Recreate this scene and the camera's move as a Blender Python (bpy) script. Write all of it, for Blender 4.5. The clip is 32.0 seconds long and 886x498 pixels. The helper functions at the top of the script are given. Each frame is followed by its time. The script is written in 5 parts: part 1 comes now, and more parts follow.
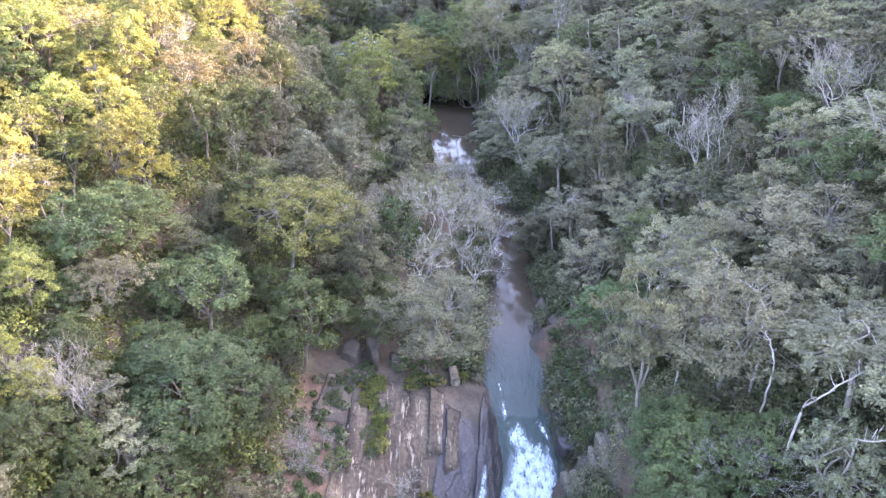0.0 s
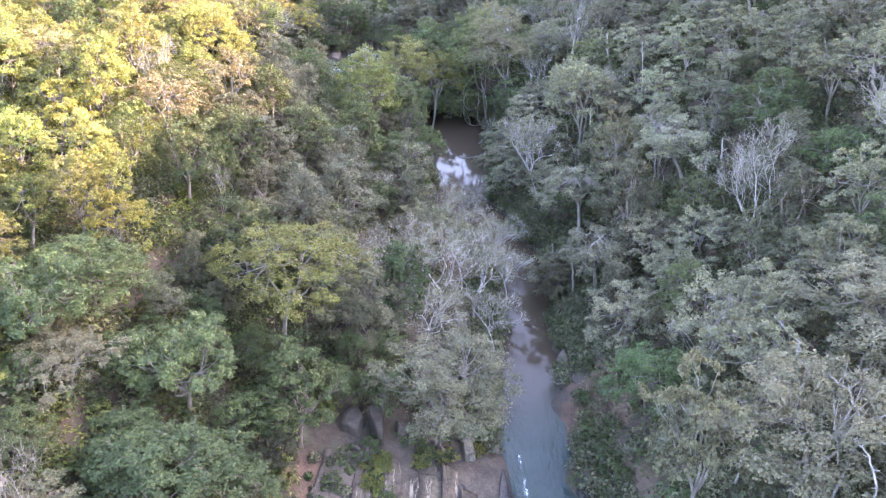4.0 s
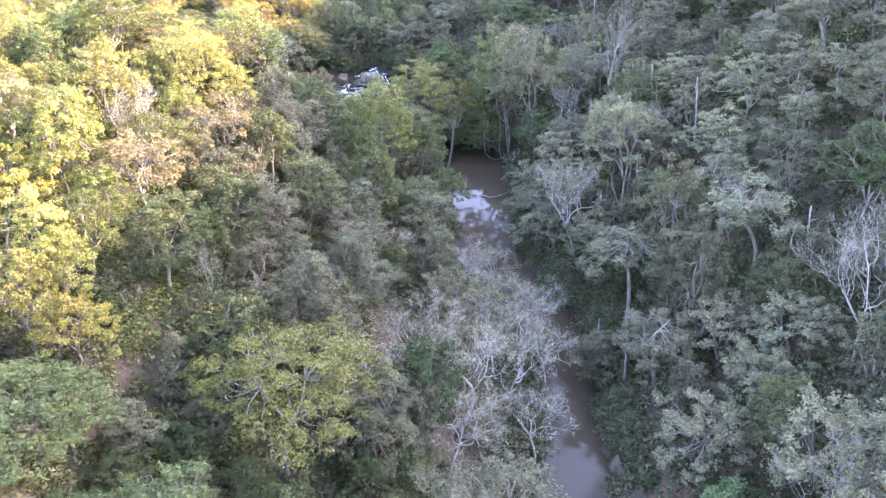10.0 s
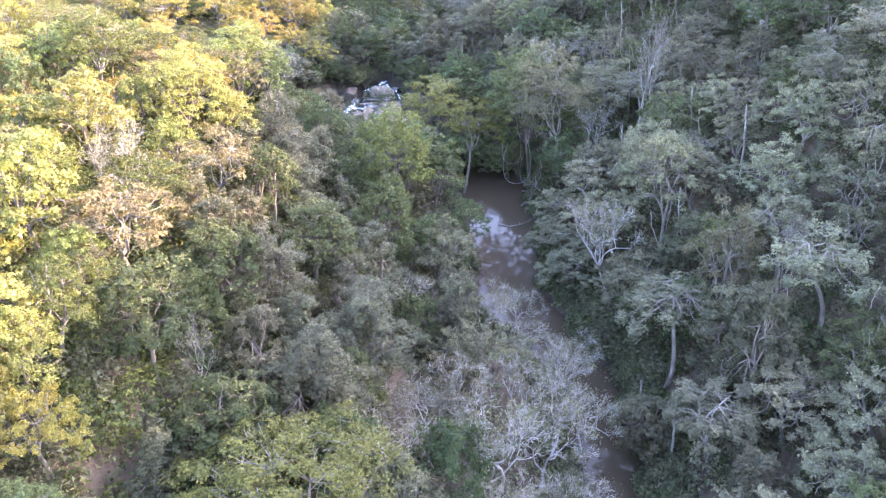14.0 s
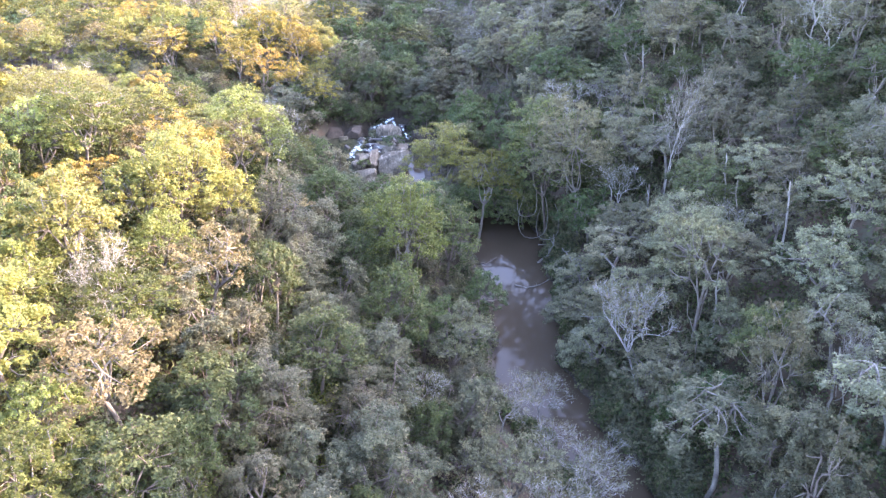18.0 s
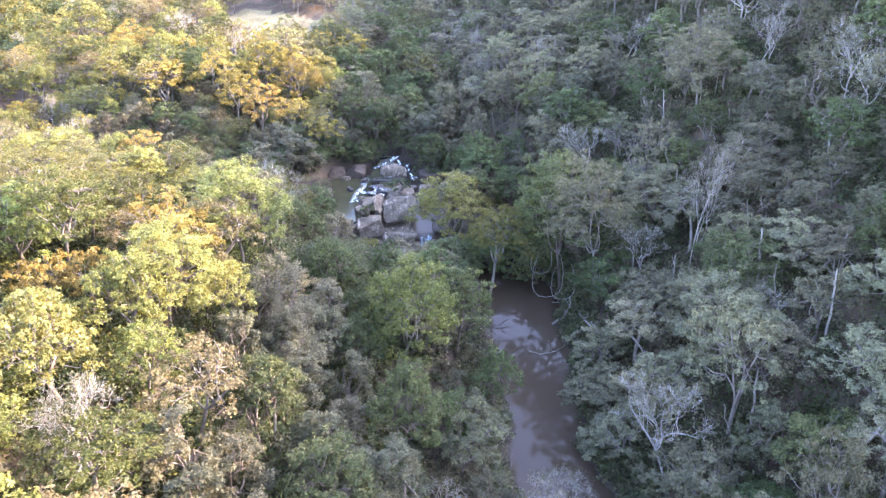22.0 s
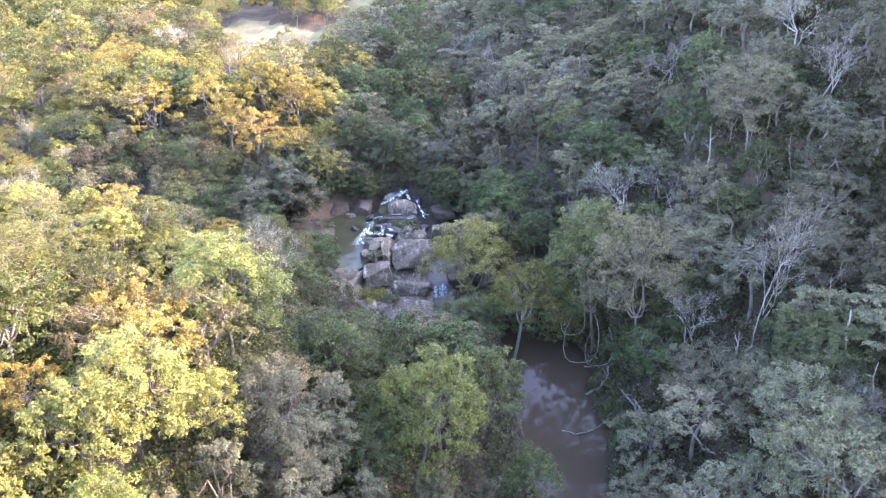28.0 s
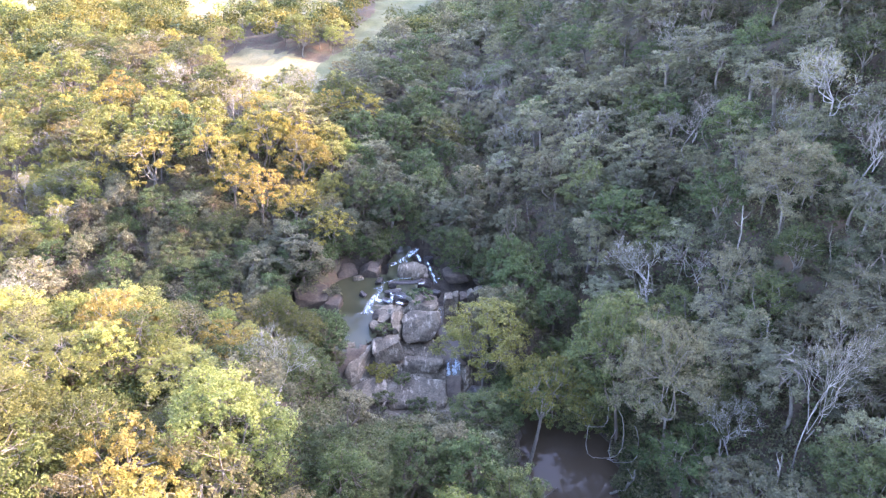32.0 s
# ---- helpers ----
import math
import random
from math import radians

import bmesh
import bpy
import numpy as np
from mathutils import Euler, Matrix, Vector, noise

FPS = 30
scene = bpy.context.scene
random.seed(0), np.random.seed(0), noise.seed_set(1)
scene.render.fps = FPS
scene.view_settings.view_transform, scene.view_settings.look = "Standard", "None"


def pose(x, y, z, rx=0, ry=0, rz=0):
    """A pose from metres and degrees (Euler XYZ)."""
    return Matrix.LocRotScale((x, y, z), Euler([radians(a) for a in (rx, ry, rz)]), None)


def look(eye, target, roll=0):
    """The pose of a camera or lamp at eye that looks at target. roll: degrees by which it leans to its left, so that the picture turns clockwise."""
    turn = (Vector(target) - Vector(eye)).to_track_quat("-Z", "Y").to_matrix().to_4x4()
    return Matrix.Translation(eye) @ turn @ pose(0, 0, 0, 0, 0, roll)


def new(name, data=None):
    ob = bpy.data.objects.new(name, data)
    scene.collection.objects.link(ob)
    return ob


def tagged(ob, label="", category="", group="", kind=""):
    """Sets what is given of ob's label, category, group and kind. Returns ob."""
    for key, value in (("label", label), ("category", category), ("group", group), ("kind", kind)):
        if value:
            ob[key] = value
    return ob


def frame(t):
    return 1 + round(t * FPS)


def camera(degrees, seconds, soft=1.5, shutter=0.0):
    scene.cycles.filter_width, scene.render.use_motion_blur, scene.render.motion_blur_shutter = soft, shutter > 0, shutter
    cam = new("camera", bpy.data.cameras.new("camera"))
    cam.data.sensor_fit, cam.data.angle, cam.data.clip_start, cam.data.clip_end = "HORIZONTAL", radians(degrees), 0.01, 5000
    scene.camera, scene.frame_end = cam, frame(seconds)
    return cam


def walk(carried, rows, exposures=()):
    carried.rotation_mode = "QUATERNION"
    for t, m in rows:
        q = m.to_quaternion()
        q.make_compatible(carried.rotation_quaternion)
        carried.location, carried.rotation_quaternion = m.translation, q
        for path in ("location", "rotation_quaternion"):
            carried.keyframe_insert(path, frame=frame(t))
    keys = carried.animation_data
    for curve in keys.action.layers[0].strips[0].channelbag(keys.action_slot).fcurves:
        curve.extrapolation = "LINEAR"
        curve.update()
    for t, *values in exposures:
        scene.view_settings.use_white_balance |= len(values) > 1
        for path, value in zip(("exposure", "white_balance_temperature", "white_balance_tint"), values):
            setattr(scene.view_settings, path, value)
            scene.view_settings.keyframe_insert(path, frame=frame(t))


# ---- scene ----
cam = camera(64.8, 32.0, soft=1.3)
METRES, EYE, TILT, LEAN, TURN = 100.0, 63.0, -31.5, 0.0, 0.0
ROWS = [
    (0.0, 0.0, 0.0, 0.0, 0.0, 0.0, -0.0),
    (0.5, -0.0012, 0.0132, 0.0063, -0.02, -0.0, -0.02),
    (1.0, -0.0029, 0.0265, 0.0132, -0.04, -0.0, -0.04),
    (1.5, -0.005, 0.0397, 0.0207, -0.09, -0.0, -0.04),
    (2.0, -0.0072, 0.0528, 0.0287, -0.13, -0.0, -0.04),
    (2.5, -0.0099, 0.0656, 0.0368, -0.19, 0.0, -0.03),
    (3.0, -0.0126, 0.0784, 0.0451, -0.24, 0.01, -0.03),
    (3.5, -0.0152, 0.0912, 0.0533, -0.24, 0.01, -0.04),
    (5.5, -0.0255, 0.1422, 0.085, -0.19, 0.06, -0.09),
    (6.0, -0.0282, 0.155, 0.0928, -0.18, 0.06, -0.1),
    (6.5, -0.0309, 0.1677, 0.1005, -0.18, 0.07, -0.1),
    (7.0, -0.0337, 0.18, 0.1085, -0.21, 0.06, -0.1),
    (7.5, -0.0364, 0.1924, 0.1165, -0.22, 0.06, -0.07),
    (8.0, -0.0395, 0.2046, 0.1244, -0.24, 0.07, -0.1),
    (8.5, -0.0421, 0.2169, 0.1323, -0.23, 0.07, -0.1),
    (9.0, -0.0445, 0.2293, 0.1401, -0.14, 0.04, -0.13),
    (9.5, -0.0472, 0.2414, 0.148, -0.1, 0.06, -0.18),
    (10.0, -0.0497, 0.2532, 0.1561, -0.05, 0.06, -0.2),
    (10.5, -0.0523, 0.2652, 0.1639, -0.01, 0.08, -0.21),
    (11.0, -0.0545, 0.277, 0.1716, 0.02, 0.08, -0.23),
    (11.5, -0.0568, 0.2889, 0.179, 0.08, 0.08, -0.25),
    (12.0, -0.0596, 0.3009, 0.1862, 0.1, 0.09, -0.27),
    (12.5, -0.0619, 0.3131, 0.1935, 0.18, 0.08, -0.32),
    (13.0, -0.0645, 0.3252, 0.2008, 0.26, 0.06, -0.36),
    (13.5, -0.0671, 0.3374, 0.2078, 0.33, 0.05, -0.39),
    (14.0, -0.0696, 0.3496, 0.2149, 0.39, 0.06, -0.42),
    (14.5, -0.0721, 0.3617, 0.2223, 0.42, 0.03, -0.41),
    (16.5, -0.0823, 0.4032, 0.2652, 0.47, -0.06, -0.41),
    (17.0, -0.0847, 0.4103, 0.2834, 0.48, 0.0, -0.36),
    (17.5, -0.0871, 0.417, 0.3025, 0.5, 0.05, -0.34),
    (18.0, -0.0887, 0.4232, 0.3215, 0.53, 0.04, -0.35),
    (18.5, -0.0903, 0.4298, 0.3401, 0.57, 0.03, -0.31),
    (19.0, -0.0915, 0.4358, 0.359, 0.6, 0.02, -0.3),
    (19.5, -0.0932, 0.442, 0.3779, 0.61, 0.02, -0.33),
    (20.0, -0.0948, 0.4499, 0.394, 0.64, 0.04, -0.32),
    (20.5, -0.0966, 0.4595, 0.4043, 0.64, -0.01, -0.34),
    (21.0, -0.0986, 0.4709, 0.4119, 0.65, -0.04, -0.36),
    (21.5, -0.1002, 0.4829, 0.4189, 0.68, -0.07, -0.36),
    (22.0, -0.1028, 0.4946, 0.4263, 0.65, -0.1, -0.38),
    (22.5, -0.1052, 0.5073, 0.4336, 0.64, -0.11, -0.36),
    (23.0, -0.1079, 0.5196, 0.4411, 0.6, -0.1, -0.37),
    (23.5, -0.1106, 0.5317, 0.4487, 0.58, -0.12, -0.36),
    (24.0, -0.1135, 0.5438, 0.4562, 0.55, -0.1, -0.34),
    (24.5, -0.1162, 0.5558, 0.4637, 0.53, -0.09, -0.33),
    (25.0, -0.1188, 0.5674, 0.4713, 0.52, -0.09, -0.33),
    (25.5, -0.1216, 0.579, 0.4788, 0.52, -0.1, -0.33),
    (27.5, -0.1314, 0.6243, 0.5093, 0.6, -0.16, -0.33),
    (28.0, -0.1338, 0.6357, 0.5167, 0.62, -0.17, -0.36),
    (28.5, -0.1362, 0.6469, 0.5244, 0.65, -0.18, -0.36),
    (29.0, -0.1386, 0.6566, 0.5375, 0.68, -0.22, -0.39),
    (29.5, -0.1409, 0.6637, 0.5555, 0.72, -0.19, -0.41),
    (30.0, -0.143, 0.6704, 0.5745, 0.79, -0.18, -0.41),
    (30.5, -0.1449, 0.6767, 0.5935, 0.85, -0.19, -0.44),
    (31.0, -0.1468, 0.6829, 0.6124, 0.9, -0.2, -0.46),
    (31.5, -0.1485, 0.6891, 0.6305, 0.96, -0.23, -0.49),
    (32.0, -0.1503, 0.698, 0.6423, 0.98, -0.22, -0.51),
]
walk(cam, [(t, pose(0, 0, EYE, TILT, LEAN, TURN) @ pose(METRES * x, METRES * y, METRES * z, 90 + pitch, roll, yaw)) for t, x, y, z, yaw, pitch, roll in ROWS],
     exposures=[(0.0, 4.84, 6560, 33), (9.0, 4.86, 6350, 33), (20.0, 4.60, 6100, 34), (32.0, 4.48, 6100, 35)])

# ---- light: a low sun ahead and to the right, behind the wooded ridge, and a clear sky ----
SUN_EL, SUN_AZ = radians(23.0), radians(75.0)
world = bpy.data.worlds.new("sky")
scene.world = world
world.use_nodes = True
wt = world.node_tree
wt.nodes.clear()
sky = wt.nodes.new("ShaderNodeTexSky")
sky.sky_type, sky.sun_disc, sky.sun_elevation, sky.sun_rotation = "NISHITA", False, SUN_EL, SUN_AZ
sky.air_density, sky.dust_density = 1.0, 2.5
sky_bg = wt.nodes.new("ShaderNodeBackground")
sky_bg.inputs["Strength"].default_value = 0.15
sky_out = wt.nodes.new("ShaderNodeOutputWorld")
wt.links.new(sky.outputs[0], sky_bg.inputs[0])
wt.links.new(sky_bg.outputs[0], sky_out.inputs[0])
sun_data = bpy.data.lights.new("sun", "SUN")
sun_data.energy, sun_data.angle, sun_data.color = 1.8, radians(0.6), (1.0, 0.77, 0.49)
sun = new("sun", sun_data)
TO_SUN = Vector((math.sin(SUN_AZ) * math.cos(SUN_EL), math.cos(SUN_AZ) * math.cos(SUN_EL), math.sin(SUN_EL)))
sun.matrix_world = look(TO_SUN * 300 + Vector((0, 150, 0)), Vector((0, 150, 0)))

# ---- materials ----
def material(name):
    m = bpy.data.materials.new(name)
    m.use_nodes = True
    m.node_tree.nodes.clear()
    return m, m.node_tree.nodes, m.node_tree.links


def ramp(nodes, stops):
    r = nodes.new("ShaderNodeValToRGB")
    while len(r.color_ramp.elements) < len(stops):
        r.color_ramp.elements.new(0.5)
    for e, (p, c) in zip(r.color_ramp.elements, stops):
        e.position, e.color = p, (*c, 1)
    return r


def noise_at(nodes, links, scale, detail=4.0, coords="Object", stretch=None, rough=0.55):
    tc = nodes.new("ShaderNodeTexCoord")
    n = nodes.new("ShaderNodeTexNoise")
    n.inputs["Scale"].default_value, n.inputs["Detail"].default_value, n.inputs["Roughness"].default_value = scale, detail, rough
    src = tc.outputs[coords]
    if stretch:
        mp = nodes.new("ShaderNodeMapping")
        mp.inputs["Scale"].default_value = stretch
        links.new(src, mp.inputs[0])
        src = mp.outputs[0]
    links.new(src, n.inputs["Vector"])
    return n


def mix(nodes, links, kind, fac, a, b):
    m = nodes.new("ShaderNodeMix")
    m.data_type, m.blend_type = "RGBA", kind
    for sock, v in ((m.inputs[0], fac), (m.inputs[6], a), (m.inputs[7], b)):
        if isinstance(v, (int, float)):
            sock.default_value = v
        elif isinstance(v, tuple):
            sock.default_value = (*v, 1)
        else:
            links.new(v, sock)
    return m.outputs[2]


def leaf_material(name, dark, mid, light, glow=0.45, rough=0.5):
    """Leaves: colour differs from leaf to leaf and from tree to tree; light comes through them."""
    m, n, l = material(name)
    geo, info = n.new("ShaderNodeNewGeometry"), n.new("ShaderNodeObjectInfo")
    leafy = ramp(n, [(0.0, dark), (0.5, mid), (1.0, light)])
    l.new(geo.outputs["Random Per Island"], leafy.inputs[0])
    patch = noise_at(n, l, 0.55, 3)
    tone = ramp(n, [(0.3, (0.62, 0.66, 0.7)), (0.7, (1.25, 1.2, 1.05))])
    l.new(patch.outputs[0], tone.inputs[0])
    col = mix(n, l, "MULTIPLY", 0.8, leafy.outputs[0], tone.outputs[0])
    hue = n.new("ShaderNodeHueSaturation")
    swing = n.new("ShaderNodeMapRange")
    swing.inputs[3].default_value, swing.inputs[4].default_value = 0.475, 0.525
    value = n.new("ShaderNodeMapRange")
    value.inputs[3].default_value, value.inputs[4].default_value = 0.75, 1.3
    wn = n.new("ShaderNodeTexWhiteNoise")
    wn.noise_dimensions = "1D"
    l.new(info.outputs["Random"], swing.inputs[0])
    l.new(info.outputs["Random"], wn.inputs["W"])
    l.new(wn.outputs[0], value.inputs[0])
    l.new(swing.outputs[0], hue.inputs["Hue"])
    l.new(value.outputs[0], hue.inputs["Value"])
    l.new(col, hue.inputs["Color"])
    bsdf = n.new("ShaderNodeBsdfPrincipled")
    bsdf.inputs["Roughness"].default_value = rough
    bsdf.inputs["Specular IOR Level"].default_value = 0.17
    thin = n.new("ShaderNodeBsdfTranslucent")
    warm = mix(n, l, "MULTIPLY", 1.0, hue.outputs[0], (1.26, 1.1, 0.72))
    l.new(hue.outputs[0], bsdf.inputs["Base Color"])
    l.new(warm, thin.inputs[0])
    ms, out = n.new("ShaderNodeMixShader"), n.new("ShaderNodeOutputMaterial")
    ms.inputs[0].default_value = glow
    l.new(bsdf.outputs[0], ms.inputs[1])
    l.new(thin.outputs[0], ms.inputs[2])
    l.new(ms.outputs[0], out.inputs[0])
    return m


def surface(name, stops, scale, rough=0.9, fine=18.0, bump=0.4, stretch=None, spec=0.3, second=None, cracks=0.0, grit=0.3):
    """A rough natural surface: a broad noise picks the colour, a fine one breaks it up and gives relief."""
    m, n, l = material(name)
    broad = noise_at(n, l, scale, 6, stretch=stretch)
    small = noise_at(n, l, fine, 5)
    base = ramp(n, stops)
    l.new(broad.outputs[0], base.inputs[0])
    speck = ramp(n, [(0.3, (1 - grit,) * 3), (0.7, (0.9 + grit,) * 3)])
    l.new(small.outputs[0], speck.inputs[0])
    col = mix(n, l, "MULTIPLY", 0.85, base.outputs[0], speck.outputs[0])
    if second:
        sc, lo, hi, c = second
        spots = noise_at(n, l, sc, 6, stretch=stretch, rough=0.72)
        edge = n.new("ShaderNodeMapRange")
        edge.inputs[1].default_value, edge.inputs[2].default_value = lo, hi
        l.new(spots.outputs[0], edge.inputs[0])
        col = mix(n, l, "MIX", edge.outputs[0], col, c)
    b = n.new("ShaderNodeBump")
    b.inputs["Strength"].default_value, b.inputs["Distance"].default_value = bump, 0.15
    l.new(small.outputs[0], b.inputs["Height"])
    if cracks:
        tc, bent = n.new("ShaderNodeTexCoord"), n.new("ShaderNodeVectorMath")
        bent.operation = "MULTIPLY_ADD"
        bent.inputs[1].default_value, bent.inputs[2].default_value = (1.8, 1.8, 1.8), (0, 0, 0)
        l.new(broad.outputs["Color"], bent.inputs[0])
        l.new(tc.outputs["Object"], bent.inputs[2])
        mp, cells = n.new("ShaderNodeMapping"), n.new("ShaderNodeTexVoronoi")
        mp.inputs["Scale"].default_value = (0.9, 0.5, 0.8)
        cells.feature = "DISTANCE_TO_EDGE"
        cells.inputs["Scale"].default_value = cracks
        l.new(bent.outputs[0], mp.inputs[0])
        l.new(mp.outputs[0], cells.inputs["Vector"])
        line = n.new("ShaderNodeMapRange")
        line.inputs[1].default_value, line.inputs[2].default_value = 0.0, 0.02
        l.new(cells.outputs["Distance"], line.inputs[0])
        shade = mix(n, l, "MULTIPLY", 1.0, col, (0.62, 0.6, 0.58))
        col = mix(n, l, "MIX", line.outputs[0], shade, col)
        deep = n.new("ShaderNodeBump")
        deep.inputs["Strength"].default_value, deep.inputs["Distance"].default_value = 0.5, 0.12
        l.new(line.outputs[0], deep.inputs["Height"])
        l.new(b.outputs[0], deep.inputs["Normal"])
        b = deep
    bsdf, out = n.new("ShaderNodeBsdfPrincipled"), n.new("ShaderNodeOutputMaterial")
    bsdf.inputs["Roughness"].default_value, bsdf.inputs["Specular IOR Level"].default_value = rough, spec
    l.new(col, bsdf.inputs["Base Color"])
    l.new(b.outputs[0], bsdf.inputs["Normal"])
    l.new(bsdf.outputs[0], out.inputs[0])
    return m


def water_material(name, base, ripple, strength, rough=0.06, spec=0.5, calm=None):
    """Water; calm gives the stretch of y over which ripples die away, and the silty tint of the still part."""
    m, n, l = material(name)
    waves = noise_at(n, l, ripple, 4, stretch=(1.0, 0.5, 1.0))
    silt = noise_at(n, l, 0.12, 3)
    tint = ramp(n, [(0.35, tuple(c * 0.8 for c in base)), (0.7, tuple(c * 1.2 for c in base))])
    l.new(silt.outputs[0], tint.inputs[0])
    b = n.new("ShaderNodeBump")
    b.inputs["Strength"].default_value, b.inputs["Distance"].default_value = strength, 0.22 if calm else 0.1
    l.new(waves.outputs[0], b.inputs["Height"])
    bsdf, out = n.new("ShaderNodeBsdfPrincipled"), n.new("ShaderNodeOutputMaterial")
    bsdf.inputs["Roughness"].default_value, bsdf.inputs["IOR"].default_value = rough, 1.33
    bsdf.inputs["Specular IOR Level"].default_value = spec
    col = tint.outputs[0]
    if calm:
        y0, y1, still = calm
        where, split, fade = n.new("ShaderNodeTexCoord"), n.new("ShaderNodeSeparateXYZ"), n.new("ShaderNodeMapRange")
        fade.interpolation_type = "SMOOTHSTEP"
        fade.inputs[1].default_value, fade.inputs[2].default_value = y0, y1
        l.new(where.outputs["Object"], split.inputs[0])
        l.new(split.outputs[1], fade.inputs[0])
        for socket, low in ((b.inputs["Strength"], 0.03), (bsdf.inputs["Roughness"], 0.03)):
            step = n.new("ShaderNodeMapRange")
            step.inputs[3].default_value, step.inputs[4].default_value = socket.default_value, low
            l.new(fade.outputs[0], step.inputs[0])
            l.new(step.outputs[0], socket)
        col = mix(n, l, "MIX", fade.outputs[0], col, still)
    l.new(col, bsdf.inputs["Base Color"])
    l.new(b.outputs[0], bsdf.inputs["Normal"])
    l.new(bsdf.outputs[0], out.inputs[0])
    return m


LEAF = {
    "green": leaf_material("leaves_green", (0.039, 0.056, 0.023), (0.064, 0.088, 0.035), (0.100, 0.124, 0.050)),
    # Dark and grey-green leaves, lightened: the right slope's haze is in their colour.
    "dark": leaf_material("leaves_dark_green", (0.052, 0.056, 0.034), (0.083, 0.088, 0.053), (0.124, 0.126, 0.077)),
    "grey": leaf_material("leaves_grey_green", (0.085, 0.089, 0.054), (0.126, 0.130, 0.080), (0.175, 0.177, 0.112)),
    "olive": leaf_material("leaves_olive", (0.045, 0.054, 0.015), (0.074, 0.085, 0.022), (0.115, 0.124, 0.036)),
    "lime": leaf_material("leaves_yellow_green", (0.092, 0.110, 0.030), (0.150, 0.167, 0.047), (0.215, 0.218, 0.072)),
    "gold": leaf_material("leaves_golden", (0.125, 0.112, 0.026), (0.195, 0.170, 0.040), (0.262, 0.228, 0.066)),
    "rust": leaf_material("leaves_drying", (0.090, 0.082, 0.038), (0.135, 0.122, 0.057), (0.188, 0.173, 0.085)),
}
BARK = surface("bark_brown", [(0.3, (0.07, 0.055, 0.042)), (0.7, (0.19, 0.16, 0.125))], 1.2, fine=9, stretch=(1, 1, 0.3))
PALE = surface("bark_pale", [(0.3, (0.12, 0.11, 0.09)), (0.7, (0.27, 0.25, 0.21))], 1.1, fine=8, stretch=(1, 1, 0.4))
STEM = surface("bark_grey", [(0.3, (0.075, 0.066, 0.052)), (0.7, (0.205, 0.185, 0.15))], 1.1, fine=8, stretch=(1, 1, 0.4))
TWIG = surface("twigs_pale", [(0.3, (0.17, 0.16, 0.14)), (0.7, (0.345, 0.325, 0.285))], 1.1, fine=8)
ROCK = surface("rock_weathered", [(0.25, (0.036, 0.030, 0.021)), (0.45, (0.088, 0.076, 0.053)), (0.75, (0.15, 0.131, 0.092))], 0.5, fine=3.2, bump=1.0,
               stretch=(1.0, 0.35, 0.6), second=(1.1, 0.54, 0.66, (0.26, 0.23, 0.175)), cracks=0.7, grit=0.5)
ROCK_FACE = surface("rock_face_streaked", [(0.3, (0.020, 0.016, 0.012)), (0.46, (0.058, 0.044, 0.029)), (0.7, (0.112, 0.086, 0.055))], 0.6, fine=2.4, bump=1.2,
                    stretch=(1.0, 0.17, 0.3), second=(2.1, 0.56, 0.63, (0.23, 0.195, 0.138)), cracks=0.3, grit=0.5)
WET = surface("rock_wet", [(0.3, (0.014, 0.013, 0.012)), (0.5, (0.032, 0.029, 0.026)), (0.7, (0.060, 0.052, 0.044))], 0.7, rough=0.42, fine=3.2, bump=1.0, stretch=(1, 0.35, 1), spec=0.36, grit=0.5, cracks=0.3)
# Darker copy of the rock, with the banks' shade put into its colour.
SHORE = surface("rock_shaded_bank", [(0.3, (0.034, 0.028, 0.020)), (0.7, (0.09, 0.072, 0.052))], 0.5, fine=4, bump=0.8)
GROUND = surface("forest_floor", [(0.3, (0.036, 0.027, 0.018)), (0.5, (0.060, 0.044, 0.028)), (0.72, (0.095, 0.066, 0.042))], 0.16, fine=2.4, bump=0.9,
                 second=(0.35, 0.5, 0.6, (0.058, 0.056, 0.034)))
SOIL = surface("red_soil", [(0.3, (0.050, 0.032, 0.021)), (0.7, (0.125, 0.078, 0.050))], 0.5, fine=5, bump=0.7)
GRASS = surface("meadow_grass", [(0.3, (0.050, 0.058, 0.022)), (0.55, (0.078, 0.084, 0.034)), (0.8, (0.115, 0.108, 0.052))], 0.05, fine=1.2, bump=0.5)
# Dry grass, made paler so its colour holds the meadow's sunlight too.
DRY_SUNLIT = surface("dry_grass", [(0.3, (0.085, 0.078, 0.034)), (0.55, (0.15, 0.13, 0.06)), (0.8, (0.22, 0.185, 0.095))], 0.07, fine=1.4, bump=0.5)
POOL_UP = water_material("water_green", (0.036, 0.038, 0.021), 2.2, 0.08, 0.06, 0.35)
RUN = water_material("water_running", (0.026, 0.040, 0.033), 1.5, 0.9, 0.14, 0.28, calm=(66, 86, (0.052, 0.040, 0.026)))


